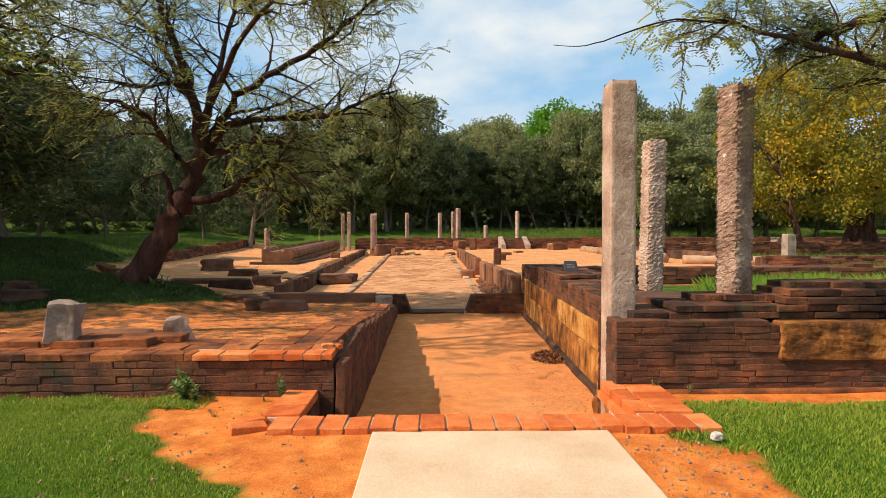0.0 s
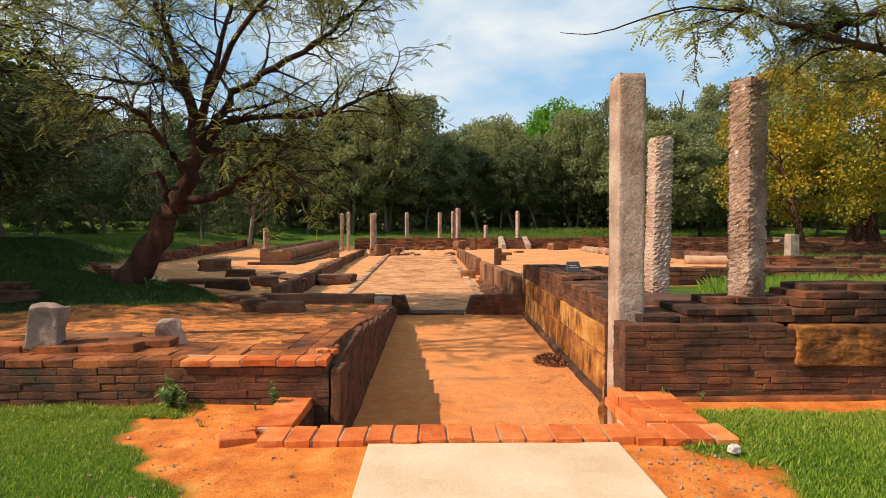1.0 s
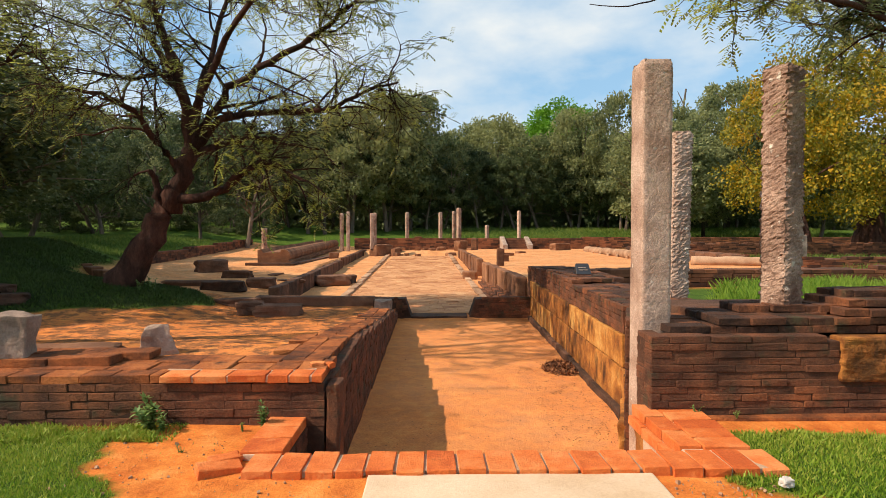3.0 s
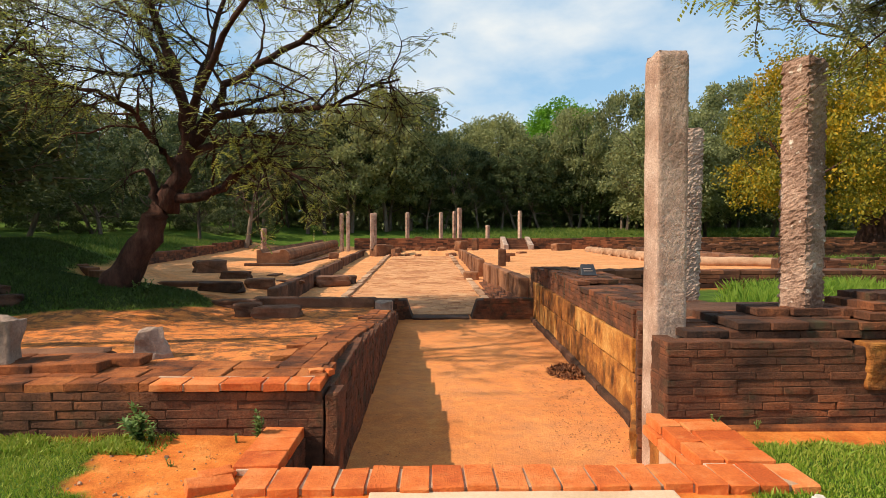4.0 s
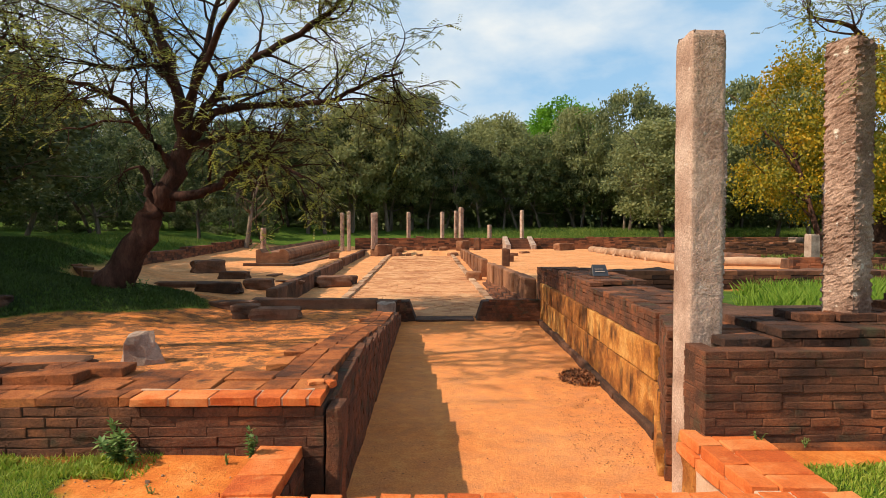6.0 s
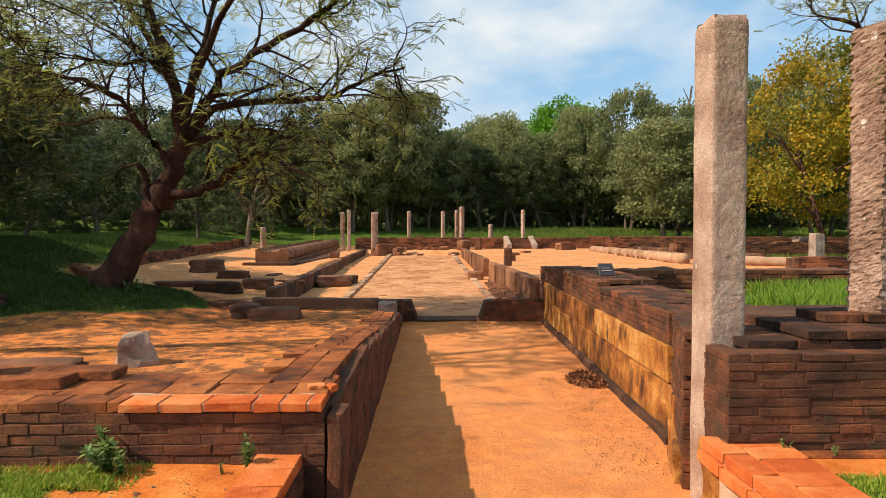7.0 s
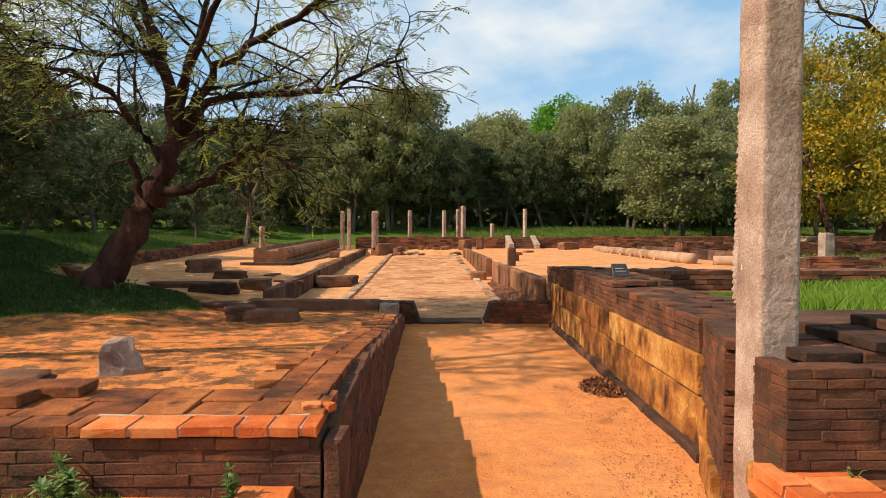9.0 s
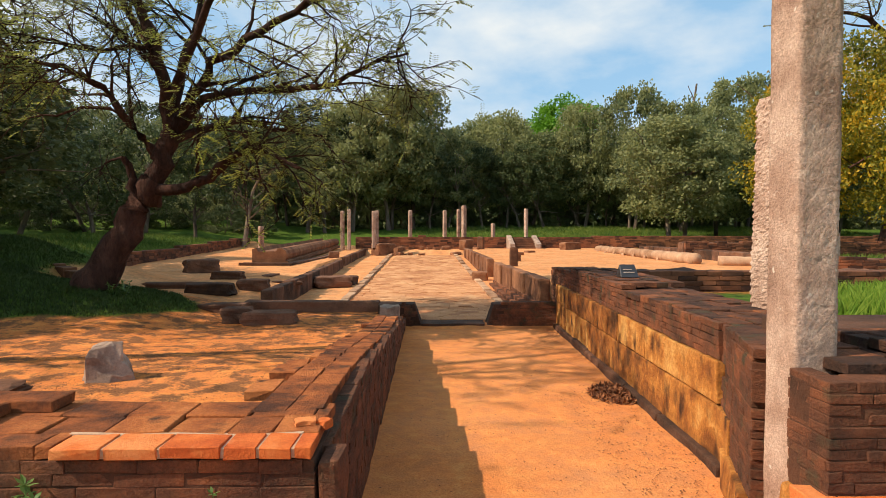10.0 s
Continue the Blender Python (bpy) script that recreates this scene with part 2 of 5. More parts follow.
def worn_block(rng, chamfer=(0.016, 0.03, 0.07), wobble=(0.014, 0.022, 0.06)):
    """Vertices and faces of a unit block (-.5 to .5) with worn, chamfered edges."""
    verts, idx = [], {}
    for sx in (-1, 1):
        for sy in (-1, 1):
            for sz in (-1, 1):
                j = [rng.uniform(-w, w) for w in wobble]
                c = rng.uniform(0.5, 1.7)
                for ax in range(3):
                    p = [sx * 0.5, sy * 0.5, sz * 0.5]
                    for k in range(3):
                        p[k] += j[k]
                        if k != ax:
                            p[k] -= (sx, sy, sz)[k] * c * chamfer[k]
                    idx[(sx, sy, sz, ax)] = len(verts)
                    verts.append(p)
    faces = []
    for ax in range(3):
        a, b = [k for k in range(3) if k != ax]
        for s in (-1, 1):
            ring = []
            for u, v in ((-1, -1), (1, -1), (1, 1), (-1, 1)):
                k = [0, 0, 0]
                k[ax], k[a], k[b] = s, u, v
                ring.append(idx[(*k, ax)])
            flip = (s > 0) == (ax == 1)
            faces.append(ring[::-1] if flip else ring)
    for ax in range(3):                      # edges that run along ax
        a, b = [k for k in range(3) if k != ax]
        for u in (-1, 1):
            for v in (-1, 1):
                def at(s, n):
                    k = [0, 0, 0]
                    k[ax], k[a], k[b] = s, u, v
                    return idx[(*k, n)]
                faces.append([at(-1, a), at(1, a), at(1, b), at(-1, b)])
    for sx in (-1, 1):
        for sy in (-1, 1):
            for sz in (-1, 1):
                faces.append([idx[(sx, sy, sz, k)] for k in range(3)])
    return verts, faces


def fix_normals(me):
    bm = bmesh.new()
    bm.from_mesh(me)
    bmesh.ops.recalc_face_normals(bm, faces=bm.faces)
    bm.to_mesh(me)
    bm.free()
    return me


_rng = random.Random(7)
BLOCKS = [worn_block(_rng) for _ in range(7)]
BLOCK_MESHES = {}


def block_mesh(material, k):
    key = (material.name, k % len(BLOCKS))
    if key not in BLOCK_MESHES:
        v, fc = BLOCKS[key[1]]
        BLOCK_MESHES[key] = fix_normals(mesh_of("brick", v, fc, material))
    return BLOCK_MESHES[key]


def lay(places, material, parent, name="brick"):
    """Each place (a matrix with its scale) becomes a brick of its own."""
    for k, m in enumerate(places):
        piece(name, block_mesh(material, k * 3 + int(m.translation.x * 7)), parent, "", m)


def lay_joined(name, places, material, parent=None, label=""):
    """All places joined into one mesh of kind stuff."""
    verts, faces = [], []
    for k, m in enumerate(places):
        v, fc = BLOCKS[k % len(BLOCKS)]
        o = len(verts)
        verts += [tuple(m @ Vector(p)) for p in v]
        faces += [[i + o for i in f] for f in fc]
    me = fix_normals(mesh_of(name, verts, faces, material))
    ob = piece(name, me, parent, label)
    ob["kind"] = "stuff"
    return ob


def lay_split(places, material, joined, parent, near):
    """Bricks for which near holds are laid singly, the rest in one mesh."""
    lay([m for m in places if near(m.translation)], material, parent)
    rest = [m for m in places if not near(m.translation)]
    if rest:
        lay_joined("far_bricks", rest, joined, parent)


def courses(a, b, z0, tops, course=0.066, length=0.29, depth=0.16, seed=1, out=0.0, inward=1, joint=0.004, ragged=0.005):
    """Brick places along the face from a to b (x, y), from z0 up to tops(u): running bond, the bricks' depth lying to the
    left of the way (inward=1) or to the right (-1)."""
    rng = random.Random(seed)
    a, b = Vector((*a, 0)), Vector((*b, 0))
    way = (b - a).normalized()
    total = (b - a).length
    side = Vector((-way.y, way.x, 0)) * inward
    yaw = math.atan2(way.y, way.x)
    res = []
    k = 0
    while True:
        z = z0 + course * k
        u = -length * rng.uniform(0.1, 0.9)
        any_left = False
        while u < total:
            le = length * rng.choice((0.62, 0.85, 1.0, 1.0, 1.1))
            u0, u1 = max(0.0, u), min(total, u + le)
            u += le
            if u1 - u0 < 0.06:
                continue
            top = tops((u0 + u1) / 2)
            if z + course * 0.5 > top:
                continue
            any_left = True
            dd = depth * rng.uniform(0.92, 1.05)
            c = a + way * ((u0 + u1) / 2) + side * (dd / 2 + rng.uniform(-ragged, ragged) - out)
            res.append(Matrix.LocRotScale((c.x, c.y, z + course / 2 + rng.uniform(-0.003, 0.003)),
                                          Euler((rng.uniform(-0.02, 0.02), rng.uniform(-0.009, 0.009), yaw + rng.uniform(-0.012, 0.012))),
                                          (u1 - u0 - joint, dd, course - joint * rng.uniform(0.5, 1.1))))
        k += 1
        if not any_left or k > 60:
            return res


def paving(x0, x1, y0, y1, z, size=(0.29, 0.20), thick=0.07, seed=1, keep=None, along="x", joint=0.007, uneven=0.006):
    """Brick places that pave a rectangle, the tops at z (a number or z(x, y))."""
    rng = random.Random(seed)
    res = []
    lx, ly = size if along == "x" else size[::-1]
    rows = int((y1 - y0) / ly + 0.5) if along == "x" else int((x1 - x0) / lx + 0.5)
    for r in range(rows):
        u = -rng.random() * size[0]
        total = (x1 - x0) if along == "x" else (y1 - y0)
        while u < total:
            le = size[0] * rng.choice((0.7, 1.0, 1.0, 1.12))
            a0, a1 = max(0, u), min(total, u + le)
            u += le
            if a1 - a0 < 0.07:
                continue
            if along == "x":
                cx, cy, sx, sy = x0 + (a0 + a1) / 2, y0 + (r + 0.5) * ly, a1 - a0, ly
            else:
                cx, cy, sx, sy = x0 + (r + 0.5) * lx, y0 + (a0 + a1) / 2, lx, a1 - a0
            if keep and not keep(cx, cy):
                continue
            zz = z(cx, cy) if callable(z) else z
            res.append(Matrix.LocRotScale((cx, cy, zz - thick / 2 + rng.uniform(-uneven, uneven)),
                                          Euler((rng.uniform(-0.03, 0.03), rng.uniform(-0.03, 0.03), rng.uniform(-0.03, 0.03))),
                                          (sx - joint, sy - joint, thick)))
    return res


def box_bm(x0, x1, y0, y1, z0, z1, bevel=0.02, cuts=0, rough=0.0, seed=0.0):
    bm = bmesh.new()
    bmesh.ops.create_cube(bm, size=1.0)
    for v in bm.verts:
        v.co = Vector((x0 + (v.co.x + 0.5) * (x1 - x0), y0 + (v.co.y + 0.5) * (y1 - y0), z0 + (v.co.z + 0.5) * (z1 - z0)))
    if bevel:
        bmesh.ops.bevel(bm, geom=list(bm.edges), offset=bevel, segments=2, affect="EDGES", profile=0.6)
    if cuts:
        bmesh.ops.subdivide_edges(bm, edges=list(bm.edges), cuts=cuts, use_grid_fill=True)
    if rough:
        for v in bm.verts:
            d = Vector((fbm(v.co.x * 3 + seed, v.co.y * 3, v.co.z * 3), fbm(v.co.x * 3, v.co.y * 3 + seed + 9, v.co.z * 3), fbm(v.co.x * 3, v.co.y * 3, v.co.z * 3 + seed + 17)))
            v.co += d * rough
    return bm


def stone(name, label, category, at, size, rz=0, rx=0, ry=0, material=None, rough=0.18, seed=1, group="", cuts=4, bevel=0.12, taper=0.0):
    """A rough block of stone as one mesh, standing on its base at `at`."""
    bm = bmesh.new()
    bmesh.ops.create_cube(bm, size=1.0)
    bmesh.ops.bevel(bm, geom=list(bm.edges), offset=bevel, segments=2, affect="EDGES", profile=0.6)
    bmesh.ops.subdivide_edges(bm, edges=list(bm.edges), cuts=cuts, use_grid_fill=True)
    for v in bm.verts:
        p = v.co.copy()
        k = 1 - taper * (p.z + 0.5)
        p.x, p.y = p.x * k, p.y * k
        q = p * 2.2 + Vector((seed * 3.7, seed * 1.3, seed))
        d = Vector((noise.noise(q), noise.noise(q + Vector((7, 3, 1))), noise.noise(q + Vector((1, 9, 5)))))
        d2 = Vector((noise.noise(q * 4), noise.noise(q * 4 + Vector((7, 3, 1))), noise.noise(q * 4 + Vector((1, 9, 5)))))
        p += d * rough + d2 * rough * 0.25
        v.co = Vector((p.x * size[0], p.y * size[1], (p.z + 0.5) * size[2]))
    me = bpy.data.meshes.new(name)
    bm.to_mesh(me)
    bm.free()
    me.materials.append(material or GREY)
    ob = new(name, me)
    ob.matrix_basis = pose(*at, rx, ry, rz)
    return tagged(ob, label, category, group)


# ---- ground ----
def corridor_right(y):
    """Face of the corridor's east wall."""
    if y < 7.1:
        return 1.75 + 0.40 * max(0.0, y - 5.95) / 1.15
    return 2.15 + 0.25 * (y - 7.1) / 7.7


def west_edge(y):
    """Line of the slab wall west of the path."""
    return -4.45 - 0.45 * min(1.0, max(0.0, (y - 16.6) / 13.9)) - 0.03


def level(x, y):
    """Height of the ground."""
    far = smooth(30, 44, y) * 0.12 + smooth(44, 62, y) * 1.6 + smooth(70, 300, y) * 3.0
    if y < 4.3 or (y < 4.7 and not -1.02 < x < 1.62):
        z = 0.05
    elif -1.15 < x < corridor_right(y) + 0.12 and y < 14.75:
        return -0.55 - 0.05 * (y - 5) / 10 + 0.012 * fbm(x * 1.5, y * 1.5)
    elif -1.15 < x < 2.6 and 14.75 <= y < 17:
        z = -0.52
    elif 15.3 <= y and west_edge(y) < x < (2.6 if y < 16 else 2.3) and y < 41:
        z = -0.52 + 0.42 * smooth(16, 40, y)
    elif x >= 2.0:
        z = 0.16 + 0.12 * smooth(5, 9, y) if y < 22 else 0.28
        if y < 5.6:
            z = 0.05
    else:
        z = -0.08 - 0.20 * smooth(8.5, 12.5, y) + 0.20 * smooth(16, 20, y) + 0.30 * smooth(20, 26, y)
        if y < 5.5:
            z = 0.05
        # mound under the big tree
        d = math.hypot((x + 8.2) / 3.6, (y - 14.3) / 3.2)
        z += 0.50 * (1 - smooth(0.0, 1.0, d))
        z += 0.20 * smooth(-4.2, -6.2, x) * smooth(9, 12.5, y) * (1 - smooth(19, 24, y))
        z += max(1.3 * smooth(-7.8, -12.5, x) * smooth(11.8, 16, y) * (1 - smooth(18.5, 23, y)), 0.9 * smooth(-11, -20, x) * smooth(8, 14, y))
    z += far
    return z + 0.02 * fbm(x * 0.9, y * 0.9) + 0.10 * smooth(20, 60, abs(y) + abs(x)) * fbm(x * 0.07, y * 0.07)


def grassiness(x, y):
    if y < 5.6:
        edge = max(-2.2, -1.15 - 0.95 * (y - 3.2)) + 0.30 * fbm(x * 2.1, y * 2.1)
        left = smooth(edge + 0.12, edge - 0.22, x) * (1 - 0.5 * smooth(4.8, 5.05, y + 0.12 * fbm(x * 2, y * 2)))
        edge = (1.98 - 0.2 * smooth(3.6, 4.2, y)) + 0.20 * fbm(x * 2, y * 2)
        right = smooth(edge - 0.12, edge + 0.25, x) * (1 - 0.95 * smooth(4.74, 4.92, y + 0.1 * fbm(x * 3, y * 3)))
        return max(left, right)
    g = 0.0
    d = math.hypot((x + 8.9) / 3.95, (y - 14.0) / 2.5)
    g = max(g, 1 - smooth(0.82, 1.0, d + 0.12 * fbm(x * 0.5, y * 0.5)))
    g = max(g, smooth(-0.2, -1.0, x + 11.6 + 0.108 * (y - 22) + 0.2 * fbm(x, y)) * smooth(21.5, 23, y))
    g = max(g, smooth(46, 49, y))
    g = max(g, smooth(-9.5, -10.5, x + 0.4 * fbm(x, y)) * smooth(11.4, 12.2, y + 0.3 * fbm(x, y)) * (1 - smooth(20, 22, y)))
    if x > 2.4:
        g = max(g, 0.75 * smooth(6.5, 7.5, y) * (1 - smooth(13, 14.5, y)))
        g = max(g, smooth(13, 16, x) * smooth(8, 14, y))
    return g


def redness(x, y):
    if y < 5.6:
        return 1.05
    if -1.2 < x < 2.7 and y < 14.8:
        return 0.64
    return 0.80 if y < 16 else 0.28


def strewn(x, y):
    if y < 5.5 or (-1.2 < x < 2.5 and y < 14.8):
        return 0.12
    return 1.0 if (x < 0 and y < 16) else 0.35


def sheet():
    xs = [-900, -400, -200, -120, -80, -60, -45, -36]
    xs += list(np.arange(-30, -6, 0.5)) + list(np.arange(-6, 6, 0.125)) + list(np.arange(6, 30.1, 0.5)) + [36, 45, 60, 80, 120, 200, 400, 900]
    ys = [-600, -200, -80, -40, -20, -10] + list(np.arange(-6, 0, 0.5)) + list(np.arange(0, 17, 0.125)) + list(np.arange(17, 64.1, 0.5)) + [70, 80, 100, 140, 220, 400, 900, 2500]
    verts = [(x, y, level(x, y)) for y in ys for x in xs]
    w = len(xs)
    faces = [(j * w + i, j * w + i + 1, (j + 1) * w + i + 1, (j + 1) * w + i) for j in range(len(ys) - 1) for i in range(w - 1)]
    me = bpy.data.meshes.new("ground")
    me.from_pydata([tuple(map(float, v)) for v in verts], [], faces)
    me.polygons.foreach_set("use_smooth", [True] * len(me.polygons))
    ga = me.attributes.new("grassy", "FLOAT", "POINT")
    ra = me.attributes.new("ruddy", "FLOAT", "POINT")
    ga.data.foreach_set("value", [grassiness(v[0], v[1]) for v in verts])
    ra.data.foreach_set("value", [redness(v[0], v[1]) for v in verts])
    me.attributes.new("strewn", "FLOAT", "POINT").data.foreach_set("value", [strewn(v[0], v[1]) for v in verts])
    return me


def ground_material():
    m = bpy.data.materials.new("sandy_ground")
    m.use_nodes = True
    n, l = m.node_tree.nodes, m.node_tree.links
    bs = n["Principled BSDF"]
    bs.inputs["Roughness"].default_value = 0.95
    bs.inputs["Specular IOR Level"].default_value = 0.1
    pos = n.new("ShaderNodeNewGeometry").outputs["Position"]

    def noisy(scale, detail=6.0, rough=0.6):
        t = n.new("ShaderNodeTexNoise")
        t.inputs["Scale"].default_value, t.inputs["Detail"].default_value, t.inputs["Roughness"].default_value = scale, detail, rough
        l.new(pos, t.inputs["Vector"])
        return t.outputs["Fac"]

    def ramp(fac, stops):
        r = n.new("ShaderNodeValToRGB")
        for i, (p, c) in enumerate(stops):
            e = r.color_ramp.elements[i] if i < 2 else r.color_ramp.elements.new(p)
            e.position, e.color = p, (*c, 1)
        l.new(fac, r.inputs["Fac"])
        return r.outputs["Color"]

    def mix(fac, a, b, kind="MIX"):
        x = n.new("ShaderNodeMix")
        x.data_type, x.blend_type = "RGBA", kind
        if hasattr(fac, "links"):
            l.new(fac, x.inputs[0])
        else:
            x.inputs[0].default_value = fac
        l.new(a, x.inputs[6])
        l.new(b, x.inputs[7])
        return x.outputs[2]

    def attr(name):
        a = n.new("ShaderNodeAttribute")
        a.attribute_name = name
        return a.outputs["Fac"]

    def soft(val, jitter, amount, lo, hi):
        s = n.new("ShaderNodeMath")
        s.operation = "MULTIPLY_ADD"
        s.inputs[1].default_value = amount
        l.new(jitter, s.inputs[0])
        l.new(val, s.inputs[2])
        r = n.new("ShaderNodeMapRange")
        r.inputs[1].default_value, r.inputs[2].default_value = lo, hi
        l.new(s.outputs[0], r.inputs[0])
        return r.outputs[0]
    big, mid, fine = noisy(0.8), noisy(5.0), noisy(60.0, 4.0, 0.7)
    sand = ramp(big, [(0.30, (0.58, 0.255, 0.105)), (0.55, (0.72, 0.37, 0.17)), (0.75, (0.78, 0.46, 0.23))])
    red = ramp(mid, [(0.30, (0.46, 0.100, 0.018)), (0.55, (0.67, 0.20, 0.040)), (0.75, (0.75, 0.31, 0.085))])
    earth = mix(soft(attr("ruddy"), mid, 0.5, 0.25, 1.25), sand, red)
    litter = ramp(noisy(3.2, 9.0, 0.72), [(0.47, (0, 0, 0)), (0.545, (0.9, 0.9, 0.9))])
    dark = ramp(fine, [(0.3, (0.10, 0.045, 0.022)), (0.7, (0.26, 0.12, 0.055))])
    lm = n.new("ShaderNodeMath")
    lm.operation = "MULTIPLY"
    l.new(attr("strewn"), lm.inputs[1])
    l.new(litter, lm.inputs[0])
    earth = mix(lm.outputs[0], earth, dark)
    # Kept dark for the far meadow: its shade is put into this green.
    green = ramp(mid, [(0.3, (0.030, 0.058, 0.010)), (0.55, (0.068, 0.12, 0.014)), (0.75, (0.13, 0.165, 0.026))])
    col = mix(soft(attr("grassy"), mid, 0.7, 0.55, 1.0), earth, green)
    col = mix(0.6, col, fine, "OVERLAY")
    l.new(col, bs.inputs["Base Color"])
    b = n.new("ShaderNodeBump")
    b.inputs["Strength"].default_value, b.inputs["Distance"].default_value = 0.5, 0.03
    hm = n.new("ShaderNodeMath")
    hm.operation = "MULTIPLY_ADD"
    hm.inputs[1].default_value = 2.0
    l.new(mid, hm.inputs[0])
    l.new(fine, hm.inputs[2])
    l.new(hm.outputs[0], b.inputs["Height"])
    l.new(b.outputs["Normal"], bs.inputs["Normal"])
    return m


ground = new("ground", sheet())
ground.data.materials.append(ground_material())
tagged(ground, "orange sandy ground with patches of short green grass", "ground", kind="structure")

# ---- entrance walls ----


wall_south_east = thing("wall_south_east", "low dark weathered brick wall beside the sunken entrance", "wall", kind="structure", at=(1.73, 5.2, 0.05))
part("core", box_bm(1.696, 7.2, 5.205, 5.53, -0.6, 0.66, 0.01), MORTAR, wall_south_east)
part("core", box_bm(2.06, 7.2, 5.5, 5.98, -0.6, 0.66, 0.02), MORTAR, wall_south_east)
lay_split(courses((1.69, 5.2), (7.2, 5.2), 0.07, lambda u: 0.70 if not 1.51 < u < 3.34 else 0.33, seed=3, course=0.0575, length=0.33), OLD_BRICK, OLD_FAR, wall_south_east, lambda p: p.x < 5.2)
lay(courses((1.70, 5.55), (1.69, 5.21), 0.07, lambda u: 0.70, seed=5, course=0.0575, length=0.30, depth=0.12), OLD_BRICK, wall_south_east)
part("footing_stone", box_bm(1.665, 1.95, 5.10, 5.545, -0.62, 0.065, 0.03, 6, 0.03, 4.0), PANEL, wall_south_east, "rough ochre footing stone")
part("footing", box_bm(2.05, 7.2, 5.13, 5.23, -0.2, 0.075, 0.02, 5, 0.02, 2.0), TOP_BRICK, wall_south_east, "eroded reddish footing course")
east_steps = [(1.90, 5.36, 0.76), (2.30, 5.34, 0.83), (2.62, 5.62, 0.90), (3.30, 5.36, 0.90), (3.45, 5.42, 0.97), (3.55, 5.6, 1.03)]
for k, (sx, sy, sz) in enumerate(east_steps):
    lay_split(courses((sx, sy), (7.2 - 0.1 * k, sy), sz - 0.066, lambda u: 9 if u < 0 else sz, seed=20 + k, depth=0.2, length=0.34, ragged=0.02)[:26], CAP_BRICK, CAP_FAR, wall_south_east, lambda p: p.x < 3.6)
    lay_split(paving(sx, 7.0, sy + 0.2, 6.1, sz, seed=40 + k, uneven=0.008, keep=lambda x, y: not (1.66 < x < 2.06 and y > 5.5))[:60], CAP_BRICK, CAP_FAR, wall_south_east, lambda p: p.x < 3.3)
part("terrace_core", box_bm(2.35, 7.1, 5.6, 6.95, 0.0, 0.80, 0.03, 3, 0.02), DARK_STONE, wall_south_east)

bm = box_bm(3.21, 4.98, 5.17, 5.33, 0.335, 0.695, 0.02, 22, 0.0, 3.0)
for v in bm.verts:
    if v.co.y < 5.25:
        v.co.y += 0.022 * fbm(v.co.x * 6, v.co.z * 9, 2, 3)
    v.co.x += 0.03 * fbm(v.co.z * 6, 3.0)
part("stone_panel", bm, PANEL, wall_south_east, "rough brown stone slab set in the brickwork")

wall_south_west = thing("wall_south_west", "low dark mossy brick wall topped with orange repair bricks", "wall", kind="structure", at=(-0.96, 5.08, 0.05))
part("core", box_bm(-7.0, -0.886, 5.085, 5.75, -0.5, 0.37, 0.01), MORTAR, wall_south_west)
lay(courses((-7.0, 5.08), (-0.88, 5.08), 0.04, lambda u: 0.375, seed=7, course=0.067, length=0.34), OLD_BRICK, wall_south_west)
lay(courses((-7.0, 5.08), (-2.13, 5.08), 0.375, lambda u: 0.44, seed=8, depth=0.2), TOP_BRICK, wall_south_west)
lay(courses((-2.13, 5.05), (-0.885, 5.05), 0.378, lambda u: 0.45, seed=14, depth=0.2, course=0.07, length=0.27, joint=0.016, ragged=0.004), NEW_BRICK, wall_south_west)
part("mortar_bed", box_bm(-2.12, -0.90, 5.062, 5.27, 0.384, 0.432, 0.004), LIME, wall_south_west, "pale mortar bed")
part("mortar_line", box_bm(-2.14, -0.98, 5.246, 5.270, 0.39, 0.441, 0.004, 10, 0.012, 5.0), LIME, wall_south_west, "smeared pale mortar")
lay(paving(-7.0, -0.9, 5.26, 5.80, 0.44, size=(0.32, 0.27), seed=9), TOP_BRICK, wall_south_west)
lay(paving(-7.0, -2.45, 5.36, 5.8, lambda x, y: 0.515 + 0.02 * fbm(x * 1.3, y), size=(0.5, 0.22), seed=10, keep=lambda x, y: x < -2.75 or y > 5.5), TOP_BRICK, wall_south_west)

# west wall of the sunken corridor
def west_top(y):
    return 0.44 - 0.46 * smooth(5.6, 12.5, y) - 0.30 * smooth(12.4, 13.8, y)


wall_west = thing("wall_west", "dark brick retaining wall of the sunken corridor", "wall", kind="structure", at=(-0.93, 6, -0.55))
part("core", box_bm(-1.45, -0.94, 5.3, 14.9, -0.7, -0.40, 0.02), MORTAR, wall_west)
part("core_high", box_bm(-1.45, -0.94, 5.3, 8.6, -0.7, 0.10, 0.02), MORTAR, wall_west)
west_face = courses((-0.85, 5.28), (-0.90, 14.8), -0.56, lambda u: west_top(5.1 + u) - 0.05, seed=11)
west_face.sort(key=lambda m: m.translation.y)
lay(west_face[:190], OLD_BRICK, wall_west)
lay_joined("far_bricks", west_face[190:], OLD_FAR, wall_west)
lay(paving(-1.55, -0.86, 5.6, 14.8, lambda x, y: west_top(y) - 0.12 * smooth(-1.25, -1.6, x) * smooth(6.5, 9, y), seed=12, along="y",
           keep=lambda x, y: x > -1.45 or fbm(x * 2, y * 1.2) > 0), TOP_BRICK, wall_west)
part("jamb_stone", box_bm(-0.875, -0.765, 5.07, 5.34, -0.6, 0.36, 0.025, 6, 0.02), OLD_BRICK, wall_west, "upright dark jamb stone")

